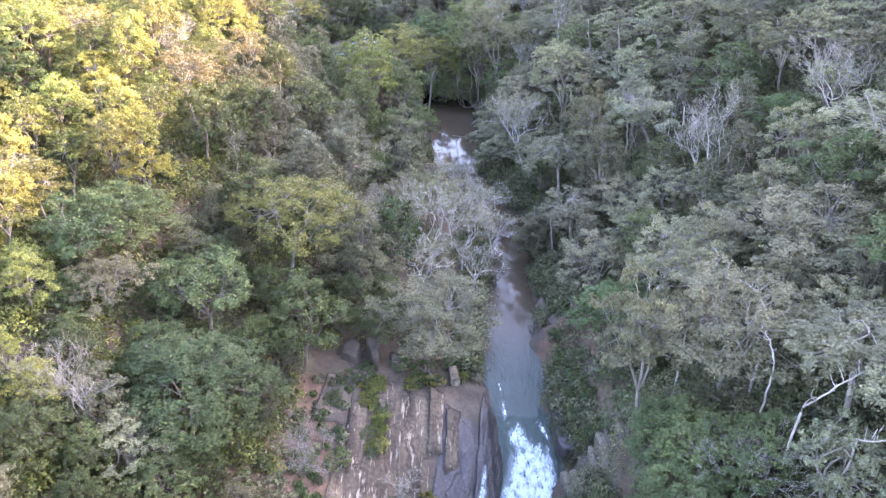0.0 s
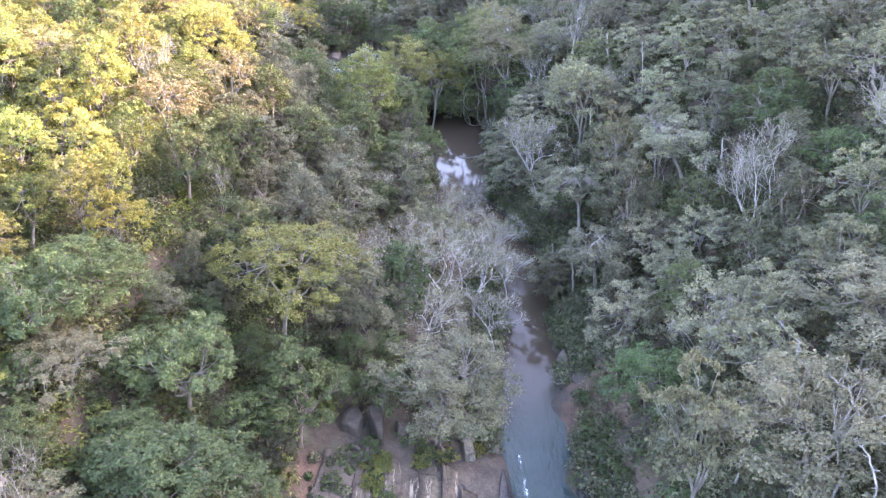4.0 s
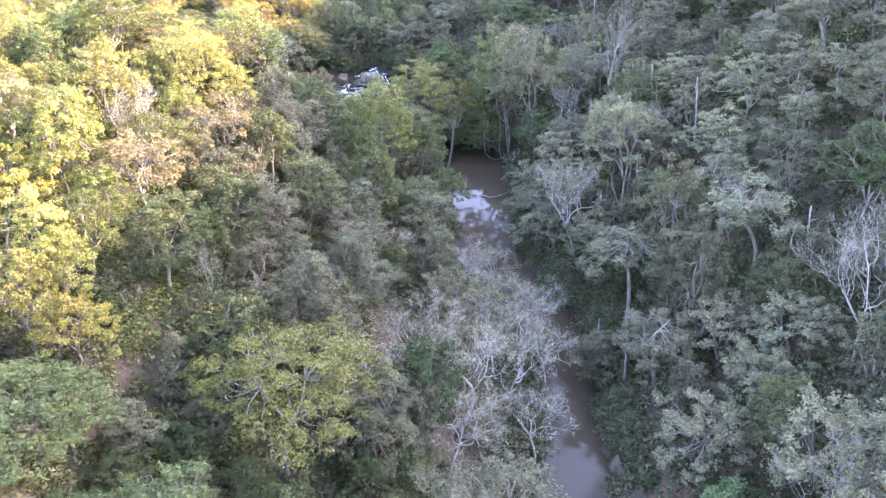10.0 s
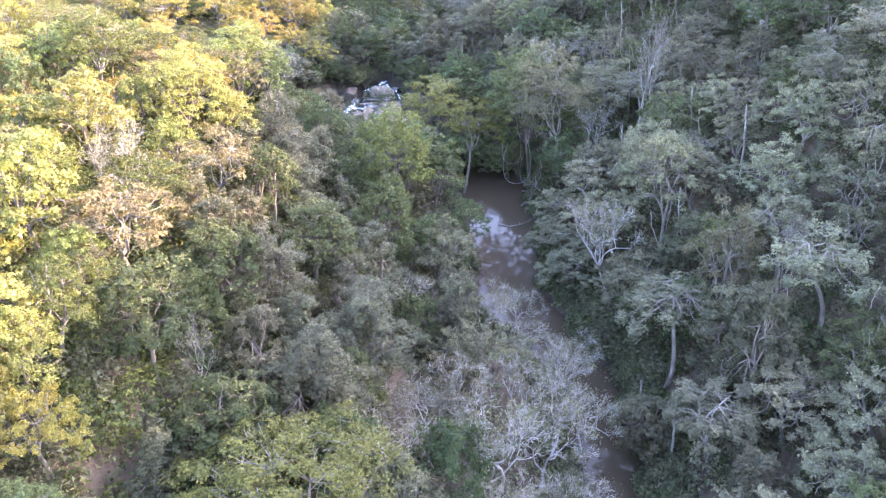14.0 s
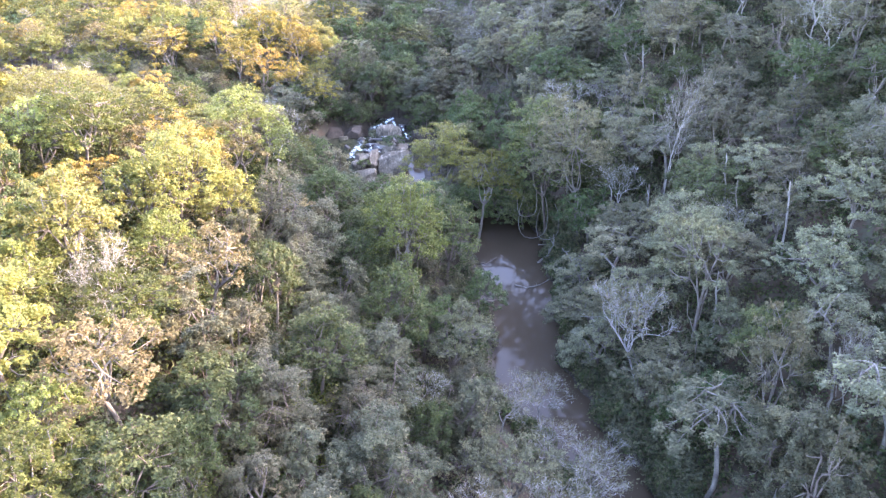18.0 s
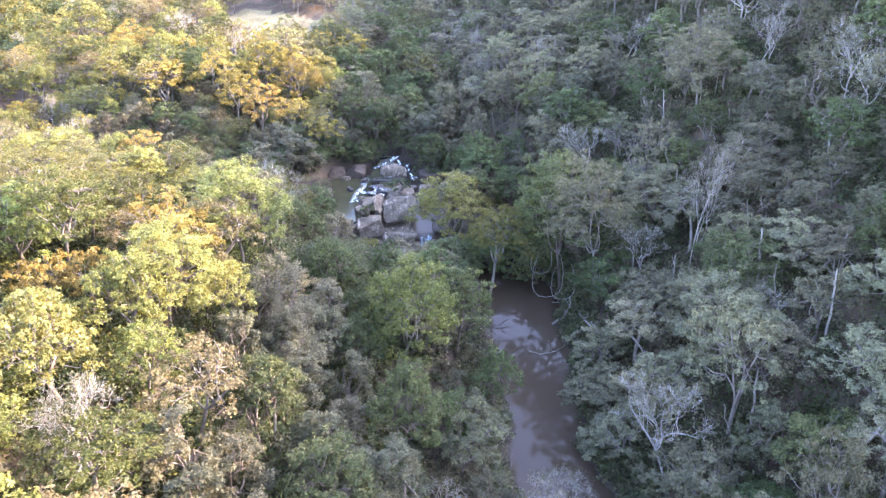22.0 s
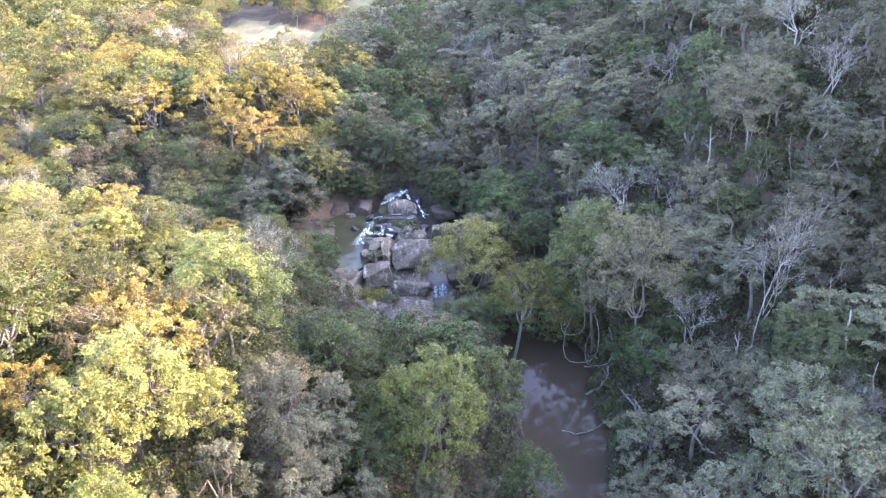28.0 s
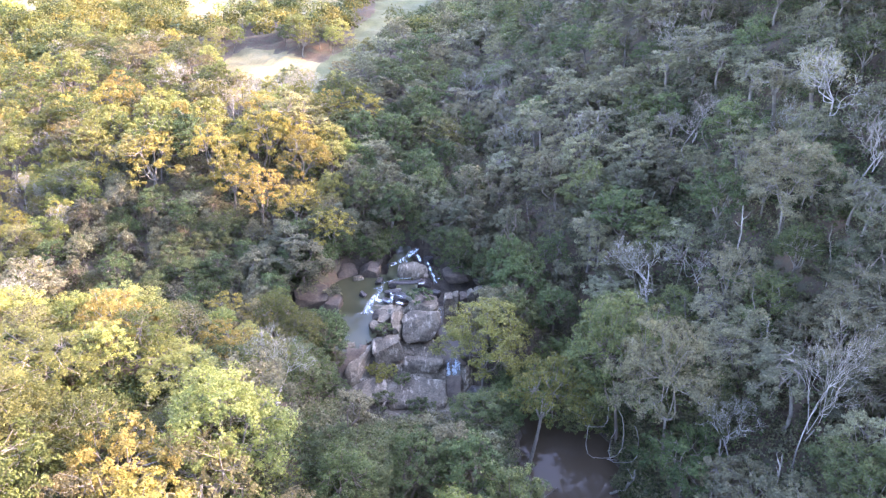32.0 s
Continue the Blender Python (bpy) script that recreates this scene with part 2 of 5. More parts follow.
def foam_material():
    """White water: torn foam over grey-green water."""
    mm, n, l = material("foam")
    big = noise_at(n, l, 1.6, 6, stretch=(1.0, 0.38, 1.0), rough=0.7)
    cover = ramp(n, [(0.36, (0, 0, 0)), (0.52, (1, 1, 1))])
    l.new(big.outputs[0], cover.inputs[0])
    att = n.new("ShaderNodeAttribute")
    att.attribute_name = "cover"
    fine = noise_at(n, l, 5.0, 4, stretch=(1.0, 0.5, 1.0), rough=0.7)
    total = n.new("ShaderNodeMath")
    total.operation = "MULTIPLY_ADD"
    l.new(fine.outputs[0], total.inputs[0])
    total.inputs[1].default_value = 0.5
    l.new(big.outputs[0], total.inputs[2])
    amount = n.new("ShaderNodeMath")
    amount.operation = "ADD"
    l.new(total.outputs[0], amount.inputs[0])
    l.new(att.outputs["Fac"], amount.inputs[1])
    thick = n.new("ShaderNodeMapRange")
    thick.inputs[1].default_value, thick.inputs[2].default_value = 1.0, 1.55
    l.new(amount.outputs[0], thick.inputs[0])
    col = mix(n, l, "MIX", cover.outputs[0], (0.13, 0.19, 0.205), (0.36, 0.42, 0.43))
    b = n.new("ShaderNodeBump")
    b.inputs["Strength"].default_value, b.inputs["Distance"].default_value = 0.8, 0.2
    l.new(big.outputs[0], b.inputs["Height"])
    bsdf, out = n.new("ShaderNodeBsdfPrincipled"), n.new("ShaderNodeOutputMaterial")
    clear, both = n.new("ShaderNodeBsdfTransparent"), n.new("ShaderNodeMixShader")
    bsdf.inputs["Roughness"].default_value = 0.55
    l.new(col, bsdf.inputs["Base Color"])
    l.new(b.outputs[0], bsdf.inputs["Normal"])
    l.new(thick.outputs[0], both.inputs[0])
    l.new(clear.outputs[0], both.inputs[1])
    l.new(bsdf.outputs[0], both.inputs[2])
    l.new(both.outputs[0], out.inputs[0])
    return mm


FOAM = foam_material()

# ---- the lie of the land ----
POOL_Z, UPPER_Z = 1.0, 5.2
R_Y, R_X = (-200, 40, 52, 60, 73, 84, 95, 107, 113, 120, 131, 147, 170, 178, 190, 222, 285, 350, 450, 900), (14, 14, 13, 13.5, 13, 14, 15, 15.5, 14, 11, 8.5, 9, 9, 5, 0, -4, -12, -8, 0, 60)
L_Y, L_X = (-200, 40, 52, 61, 73, 84, 95, 104, 110, 116, 121, 133, 150, 161, 170, 178, 200, 900), (4, 4, 6.0, 5.9, 4.9, 6.6, 7.6, 8.2, 7, 4, -3, -2, -4.5, -6.5, -6, -5, -6, -6)
LEFT_D, LEFT_Z = (0, 3, 10, 16, 22, 30, 45, 60, 100, 200, 900), (0.4, 1.6, 3.2, 5.0, 9.0, 15.0, 26.0, 29.0, 31.0, 34.0, 60.0)
RIGHT_D, RIGHT_Z = (0, 3, 8, 16, 20, 30, 40, 80, 125, 150, 300, 1200), (0.4, 3.0, 7.5, 13.5, 16.5, 24.5, 32.0, 64.0, 95.0, 97.0, 86.0, 120.0)
FOOT_Y, FOOT_X = (-200, 40, 52, 61, 73, 84, 95, 104, 112, 121, 150, 170, 900), (4, 4, 6.5, 7, 6.5, 8.5, 8.5, 8.5, 6.5, 5, 2, -1, -2)


def vnoise(x, y, scale=1.0, seed=0):
    """Smooth random values from 0 to 1 over the plane, in three octaves."""
    x, y = np.asarray(x, float), np.asarray(y, float)
    out, amp, tot = 0.0, 1.0, 0.0
    for o in range(3):
        px, py = x * scale * 2 ** o + 17.3 * seed, y * scale * 2 ** o + 31.7 * seed
        ix, iy = np.floor(px), np.floor(py)
        fx, fy = px - ix, py - iy
        fx, fy = fx * fx * (3 - 2 * fx), fy * fy * (3 - 2 * fy)
        h = [np.mod(np.sin((ix + a) * 127.1 + (iy + b) * 311.7 + seed) * 43758.5453, 1.0) for a, b in ((0, 0), (1, 0), (0, 1), (1, 1))]
        out = out + amp * (h[0] * (1 - fx) * (1 - fy) + h[1] * fx * (1 - fy) + h[2] * (1 - fx) * fy + h[3] * fx * fy)
        tot += amp
        amp *= 0.5
    return out / tot


def smooth(a, b, v):
    k = np.clip((v - a) / (b - a), 0, 1)
    return k * k * (3 - 2 * k)


def bank_r(y):
    """The water's edge on the east side."""
    return np.interp(y, R_Y, R_X) + 0.7 * np.sin(np.asarray(y) * 0.47) + 0.45 * np.sin(np.asarray(y) * 1.13 + 1.0)


def bank_l(y):
    """The water's edge on the west side."""
    return np.interp(y, L_Y, L_X) + (0.7 * np.sin(np.asarray(y) * 0.41 + 2.0) + 0.45 * np.sin(np.asarray(y) * 1.27)) * smooth(62, 75, np.asarray(y, float))


def upper_pool(x, y):
    """Below 1 inside the upper pool, which bends away behind the rocks."""
    a = ((x + 36.5) / 7.5) ** 2 + ((y - 191.5) / 7.5) ** 2
    b = ((x + 31.5) / 7.0) ** 2 + ((y - 200) / 6.0) ** 2
    c = ((x + 25) / 5.5) ** 2 + ((y - 210) / 7.0) ** 2
    return np.minimum(np.minimum(a, b), c)


def level(y):
    """The water's level along the river."""
    return np.interp(y, (-200, 30, 50, 53, 58, 62, 400), (-7.0, -5.0, -3.4, -2.8, -0.6, POOL_Z, POOL_Z))


def land(x, y):
    x, y = np.asarray(x, float), np.asarray(y, float)
    right, left = bank_r(y), bank_l(y)
    base = level(y)
    foot = np.interp(y, FOOT_Y, FOOT_X)
    hill_r = base + np.interp(x - right, RIGHT_D, RIGHT_Z) + (POOL_Z - base) * smooth(0, 7, x - right)
    hill_r = hill_r + 5.0 * np.exp(-((x - 26) ** 2 + (y - 44) ** 2) / 260.0) * smooth(0, 6, x - right)
    hill_r = hill_r + (-24.0 * np.exp(-((y - 262) / 30) ** 2) + 10.0 * np.exp(-((y - 88) / 22) ** 2) - 12.0 * np.exp(-((y - 152) / 16) ** 2) - 10.0 * np.exp(-((y - 325) / 34) ** 2)) * smooth(55, 105, x - right)
    hill_r = hill_r - 19.0 * np.exp(-((y - 384) / 26) ** 2) * smooth(45, 125, x - right)
    hill_l = base + np.minimum(np.interp(foot - x, LEFT_D, LEFT_Z), 0.4 + 1.3 * np.maximum(0, left - x)) + (POOL_Z - base) * smooth(9, 24, left - x)
    hill_l = hill_l - 5.0 * smooth(88, 62, y) * smooth(14, 26, foot - x)
    flat = 7.5 + 3.0 * smooth(-20, -60, x) * smooth(190, 225, y) - 3.5 * smooth(-70, -130, x) + 0.012 * np.maximum(0, y - 330)
    behind = smooth(150, 178, y - 0.08 * np.maximum(0, -x - 45) + 0.5 * np.clip(x + 44, 0, 24))
    hill_l = hill_l * (1 - behind) + flat * behind
    hill_r = hill_r + 6.0 * smooth(185, 215, y) * (1 - smooth(0, 30, x - right))
    z = np.where(x > right, hill_r, hill_l)
    mid = (right + left) / 2
    half = np.maximum(1.0, (right - left) / 2)
    k = np.abs(x - mid) / half
    in_river = (k < 1) & (y < 181)
    z = np.where(in_river, base - 1.6 * (1 - k ** 2) + 0.4 * k ** 4, z)
    shelf = smooth(-39, -33, x) * smooth(-4, -9, x) * smooth(163, 169, y) * smooth(214, 204, y)
    z = np.where(in_river, z, z * (1 - shelf) + np.minimum(z, 0.3 + 0.075 * (y - 165)) * shelf)
    e = upper_pool(x, y)
    z = np.where(e < 1.7, np.minimum(z, UPPER_Z - 1.4 + 2.4 * smooth(0.55, 1.7, e)), z)
    near = ((x + 36.5) / 7.5) ** 2 + ((y - 191.5) / 7.5) ** 2
    z = np.where((near > 1.12) & (y < 193) & (x < -29.5), np.maximum(z, UPPER_Z + 0.3 - 2.0 * np.maximum(0, near - 1.3)), z)
    return z


def bumps(x, y):
    """Uneven ground on the slopes."""
    return 0.7 * np.sin(x * 0.31 + 1.3 * np.sin(y * 0.17)) * np.sin(y * 0.27 + 0.9 * np.sin(x * 0.21)) + 0.3 * np.sin(x * 0.9 + y * 0.5) * np.sin(y * 0.8 - x * 0.3)


def ground_at(x, y):
    wild = smooth(1.5, 8.0, np.minimum(np.abs(np.asarray(x) - bank_r(y)), np.abs(np.asarray(x) - bank_l(y))))
    return land(x, y) + bumps(np.asarray(x, float), np.asarray(y, float)) * wild * np.where((upper_pool(np.asarray(x), np.asarray(y)) < 2.2) | ((np.asarray(x) > -17) & (np.asarray(x) < 9) & (np.asarray(y) > 46) & (np.asarray(y) < 68)), 0, 1)


def mesh_from(name, verts, faces, mat, smooth_faces=False):
    """A mesh from arrays: faces all have the same number of corners."""
    verts, faces = np.asarray(verts, np.float32), np.asarray(faces, np.int32)
    me = bpy.data.meshes.new(name)
    me.vertices.add(len(verts))
    me.vertices.foreach_set("co", verts.ravel())
    me.loops.add(faces.size)
    me.loops.foreach_set("vertex_index", faces.ravel())
    me.polygons.add(len(faces))
    me.polygons.foreach_set("loop_start", np.arange(0, faces.size, faces.shape[1], dtype=np.int32))
    if smooth_faces:
        me.polygons.foreach_set("use_smooth", np.ones(len(faces), bool))
    mats = mat if isinstance(mat, (list, tuple)) else [mat]
    for one in mats:
        me.materials.append(one)
    me.update(calc_edges=True)
    return me


def sheet(name, xs, ys, height, mat, keep=None):
    gx, gy = np.meshgrid(xs, ys)
    v = np.stack([gx, gy, height(gx, gy)], -1).reshape(-1, 3)
    i = np.arange((len(ys) - 1) * len(xs)).reshape(len(ys) - 1, len(xs))[:, :-1].ravel()
    f = np.stack([i, i + 1, i + 1 + len(xs), i + len(xs)], 1)
    if keep is not None:
        c = v[f].mean(1)
        f = f[keep(c[:, 0], c[:, 1])]
        used, inv = np.unique(f, return_inverse=True)
        v, f = v[used], inv.reshape(-1, 4)
    return mesh_from(name, v, f, mat, True)


def spread(lo, a, b, hi, step, n):
    """Even steps from a to b, growing steps out to lo and hi."""
    k = np.linspace(0, 1, n + 1)[1:] ** 2.2
    return np.concatenate([(a - (a - lo) * k)[::-1], np.arange(a, b + step / 2, step), b + (hi - b) * k])


ground_mesh = sheet("ground", np.unique(np.concatenate([spread(-1500, -80, 75, 1500, 1.0, 34), np.arange(-128, -81, 3.0)])), np.unique(np.concatenate([spread(-700, 25, 260, 3500, 1.0, 40), np.arange(263, 482, 3.0)])), ground_at, GROUND)
ground_mesh.materials.append(GRASS)
ground_mesh.materials.append(SOIL)
ground_mesh.materials.append(SHORE)
ground_mesh.materials.append(DRY_SUNLIT)
centres = np.zeros(len(ground_mesh.polygons) * 3, np.float32)
ground_mesh.polygons.foreach_get("center", centres)
centres = centres.reshape(-1, 3)
kind_of = np.zeros(len(centres), np.int32)


def in_meadow(x, y):
    x, y = np.asarray(x, float), np.asarray(y, float)
    wob = 3.0 * np.sin(y * 0.13) + 2.0 * np.sin(x * 0.21 + y * 0.05)
    west, east = np.interp(y, (278, 300, 335, 372, 433, 480), (-55, -60, -57, -54, -49, -46)), np.interp(y, (278, 318, 364, 375, 433, 480), (-52, -48, -39, -28, -21, -17))
    strip = (x > west + 0.5 * wob) & (x < east + 0.5 * wob) & (y > 280) & (y < 480)
    patch = (y > 291 + wob) & (y < 333 + 0.6 * np.clip(-68 - x, -15, 30) + wob) & (x < -50) & (x > -94 + wob)
    dry = (x < -97 + wob) & (y > 396 + wob) & (y < 470)
    glade = (x > -128) & (x < -60) & (y > 322) & (y < 425) & (vnoise(x, y, 0.045, 4) > 0.5)
    return strip | patch | dry | glade


kind_of[in_meadow(centres[:, 0], centres[:, 1])] = 1
# The western meadow takes the grass with sunlight put into its colour.
kind_of[(kind_of == 1) & (centres[:, 0] < -61)] = 4
# Strip along the waterline in SHORE, bank shade put into its colour.
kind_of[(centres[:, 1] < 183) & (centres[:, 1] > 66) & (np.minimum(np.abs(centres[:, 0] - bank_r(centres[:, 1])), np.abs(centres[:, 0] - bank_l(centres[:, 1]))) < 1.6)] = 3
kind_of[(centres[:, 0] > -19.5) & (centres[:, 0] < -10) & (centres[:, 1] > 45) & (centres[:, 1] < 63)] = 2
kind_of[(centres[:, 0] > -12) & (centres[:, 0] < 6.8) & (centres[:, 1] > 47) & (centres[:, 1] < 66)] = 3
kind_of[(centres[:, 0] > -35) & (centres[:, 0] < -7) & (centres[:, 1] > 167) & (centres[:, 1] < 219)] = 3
kind_of[((centres[:, 0] + 39) / 2.2) ** 2 + ((centres[:, 1] - 66) / 3.0) ** 2 < 1] = 2
kind_of[((centres[:, 0] - 17) / 3.6) ** 2 + ((centres[:, 1] - 73) / 6.5) ** 2 < 1] = 2
ground_mesh.polygons.foreach_set("material_index", kind_of)
ground = tagged(new("ground", ground_mesh), "steep wooded valley floor of brown leaf litter and soil", "ground", kind="structure")

# ---- water ----
def river_keep(pad):
    return lambda x, y: (x > bank_l(y) - pad) & (x < bank_r(y) + pad)


def ruffle(x, y, k=1.0):
    return (np.sin(x * 2.3 * k + 1.7 * np.sin(y * 1.1)) * np.sin(y * 1.9 * k + x * 0.7) + 0.6 * np.sin(x * 5.1 * k - y * 2.3) * np.sin(y * 4.3 * k + 1.2 * x)) / 1.6


lower = sheet("lower_pool", np.arange(-12, 22, 0.5), np.arange(84.0, 182, 0.5), lambda x, y: x * 0 + POOL_Z, RUN, river_keep(2.0))
tagged(new("lower_pool", lower), "still brown river pool reflecting trees and sky", "water", kind="structure")
run = sheet("river_run", np.arange(1, 19, 0.25), np.arange(-40, 84.1, 0.25), lambda x, y: level(y) + 0.05 * ruffle(x, y) * smooth(70, 62, y), RUN, river_keep(1.2))
tagged(new("river_run", run), "rippled grey water sliding over the lip of a chute", "water", kind="structure")
tailwater = sheet("upper_pool", np.arange(-47, -26, 0.5), np.arange(183, 207, 0.5), lambda x, y: x * 0 + UPPER_Z, POOL_UP, lambda x, y: upper_pool(x, y) < 1.45)
tagged(new("upper_pool", tailwater), "calm greenish-brown pool above the rock ledges", "water", kind="structure")
inflow = sheet("upper_stream", np.arange(-33, -14, 0.5), np.arange(196.5, 224, 0.5), lambda x, y: UPPER_Z - 0.1 + 1.1 * smooth(194.6, 198.8, y + 0.25 * (x + 28)) + 0.05 * ruffle(x, y), POOL_UP, lambda x, y: ((x + 25.5 + 0.35 * (y - 205) * (y < 205)) / 2.9) ** 2 + ((y - 206.5) / 11.0) ** 2 < 0.3 + 0.8 * vnoise(x, y, 0.4))
tagged(new("upper_stream", inflow), "shallow stream running between boulders into the pool", "water", kind="structure")
side = sheet("side_channel", np.arange(-19, -11, 0.4), np.arange(182.4, 196, 0.3), lambda x, y: np.interp(y, (182.4, 183.4, 196), (3.2, 4.0, 4.95)) + 0.03 * ruffle(x, y), RUN, lambda x, y: np.abs(x + 15.6 + 0.5 * np.sin(y * 0.5)) < 2.6)
tagged(new("side_channel", side), "narrow dark side channel between pale rock blocks", "water", kind="structure")


def white_water(label, x0, x1, y0, y1, height, cover, step=0.2):
    """Foam lying on the water; cover says how much of the surface it hides, from 0 to 1."""
    me = sheet("white_water", np.arange(x0, x1, step), np.arange(y0, y1, step), height, FOAM)
    co = np.zeros(len(me.vertices) * 3, np.float32)
    me.vertices.foreach_get("co", co)
    co = co.reshape(-1, 3)
    att = me.attributes.new("cover", "FLOAT", "POINT")
    att.data.foreach_set("value", (0.68 * np.clip(cover(co[:, 0], co[:, 1]), -1, 1)).astype(np.float32))
    return tagged(new("white_water", me), label, "rapids", "white water")


def tongue(x, y, cx, cy, rx, ry):
    """How much foam lies at a place of a patch: most in its middle."""
    return 1.15 - ((x - cx) / rx) ** 2 - ((y - cy) / ry) ** 2


def lip(x, y):
    slant = x + 0.55 * (y - 60)
    patches = [tongue(slant, y, 8.6, 59.6, 2.0, 2.4), tongue(x, y, 7.5, 63.0, 0.4, 2.2) * 0.9, tongue(slant, y, 12.2, 60.4, 0.5, 1.6) * 0.9, tongue(x, y, 7.3, 67.0, 0.35, 1.4) * 0.9]
    return np.maximum.reduce(patches) - 1.8 * np.maximum(0, 0.52 - vnoise(x * 1.2, y * 0.8, 1.0, 6)) - 1.0 * np.maximum(0, 0.5 - vnoise(x, y, 3.0, 8))


white_water("white foaming chute pouring between dark rocks", 6.4, 14.4, 42, 59, lambda x, y: level(y) + 0.14 + 0.16 * ruffle(x, y, 1.5), lambda x, y: 1.35 * tongue(x, y, 9.8 + 0.12 * (y - 52), 52.0, 3.8, 8.8) - 1.2 * np.maximum(0, 0.46 - vnoise(x * 1.1, y * 0.6, 1.0, 2)))
white_water("white foam breaking at the lip of the chute", 6.6, 13.4, 56, 68, lambda x, y: level(y) + 0.10 + 0.08 * ruffle(x, y, 1.5), lip)
white_water("thin white trickle down a wet rock slab", 3.0, 6.2, 47.5, 57, lambda x, y: land(x, y) + 0.66 + 0.2 * (vnoise(x, y, 0.8, 2) - 0.3), lambda x, y: tongue(x, y, 4.4 + 0.14 * (y - 52), 52.3, 0.5, 3.4), 0.15)


def cascade(label, x0, x1, y_top, y_foot, z_top, z_foot, seed=0):
    """White water falling over a ledge in several strands."""
    def height(x, y):
        return z_top + (z_foot - z_top) * smooth(y_top - 0.3, y_foot + 0.3, y) + 0.12 + 0.12 * (vnoise(x * 2, y, 1.0, 4) - 0.5)

    def cover(x, y):
        u, w = (x - (x0 + x1) / 2) / ((x1 - x0) / 2), (y - (y_top + y_foot) / 2) / ((y_top - y_foot) / 2)
        return 0.80 - u ** 4 - w ** 4 * 0.9 - 2.2 * np.maximum(0, 0.52 - vnoise(x * 1.5 + 0.4 * y, y * 0.22, 1.0, seed + 5)) - 1.2 * np.maximum(0, 0.45 - vnoise(x * 3.4 + 0.8 * y, y * 0.5, 1.0, seed + 9))
    return white_water(label, x0 - 0.8, x1 + 0.8, y_foot - 0.9, y_top + 0.9, height, cover, 0.12)


def strands(x, y, lines, seed):
    """Foam along torn strands, each a line in plan with a width."""
    best = np.full(np.shape(x), -1.0)
    for x0, y0, x1, y1, w in lines:
        k = np.clip(((x - x0) * (x1 - x0) + (y - y0) * (y1 - y0)) / ((x1 - x0) ** 2 + (y1 - y0) ** 2), 0, 1)
        off = np.hypot(x - x0 - k * (x1 - x0), y - y0 - k * (y1 - y0)) / w
        best = np.maximum(best, 1.3 - off ** 2)
    return 0.64 * best - 1.5 * np.maximum(0, 0.5 - vnoise(x * 1.9 + 0.6 * y, y * 0.8, 1.0, seed)) - 0.6 * np.maximum(0, 0.5 - vnoise(x, y, 3.0, seed + 3))


white_water("white cascade falling in torn strands into the pool", -33, -23, 192.5, 201.0, lambda x, y: np.interp(y, (193.8, 196.0, 197.0, 199.6), (5.32, 5.9, 6.2, 6.75)) + 0.1 + 0.1 * ruffle(x, y, 1.5),
            lambda x, y: strands(x, y, [(-28.7, 199.6, -29.6, 196.8, 0.75), (-29.8, 197.2, -31.0, 194.0, 0.8), (-30.4, 194.4, -29.4, 193.6, 0.4), (-29.4, 196.6, -24.6, 196.0, 0.5), (-27.0, 198.4, -26.2, 196.2, 0.55), (-26.6, 198.0, -24.2, 197.4, 0.35), (-29.8, 199.4, -28.6, 199.9, 0.4), (-32.4, 193.6, -30.6, 193.6, 0.25)], 5), 0.11)
white_water("foaming rapid at the head of the stream", -28, -20, 205.5, 213.5, lambda x, y: np.interp(y, (206.5, 211.5), (6.9, 7.9)) + 0.1 * ruffle(x, y, 1.5),
            lambda x, y: strands(x, y, [(-22.6, 211.4, -25.8, 208.0, 0.7), (-23.6, 211.0, -24.6, 208.0, 0.6), (-22.4, 210.0, -21.8, 208.4, 0.5), (-25.8, 208.2, -27.4, 207.0, 0.35)], 7), 0.11)
white_water("narrow white fall beside the whale-backed boulder", -22, -16.5, 200.5, 208.5, lambda x, y: np.interp(y, (201.4, 207.2), (6.3, 7.8)) + 0.1 * ruffle(x, y, 1.5),
            lambda x, y: strands(x, y, [(-20.3, 207.0, -19.6, 204.6, 0.42), (-19.6, 204.6, -18.5, 202.0, 0.4), (-18.9, 203.6, -18.0, 203.0, 0.3)], 9), 0.1)
white_water("thin white line of broken water along a ledge", -29.5, -20, 200.2, 204.6, lambda x, y: 6.72 + 0.06 * ruffle(x, y, 1.5),
            lambda x, y: strands(x, y, [(-28.6, 201.4, -25.4, 202.9, 0.28), (-25.4, 202.9, -22.8, 203.2, 0.2), (-21.8, 201.2, -20.4, 201.6, 0.25)], 11), 0.1)
cascade("thin white fall into the side channel", -17.9, -17.2, 194.4, 191.4, 6.5, 5.0, 5)
cascade("white spill dropping from the side channel", -17.0, -13.4, 183.6, 180.0, 4.1, 1.6, 6)
cascade("small trickle over rocks into the pool", -46.4, -44.0, 192.4, 190.4, 5.9, 5.25, 8)

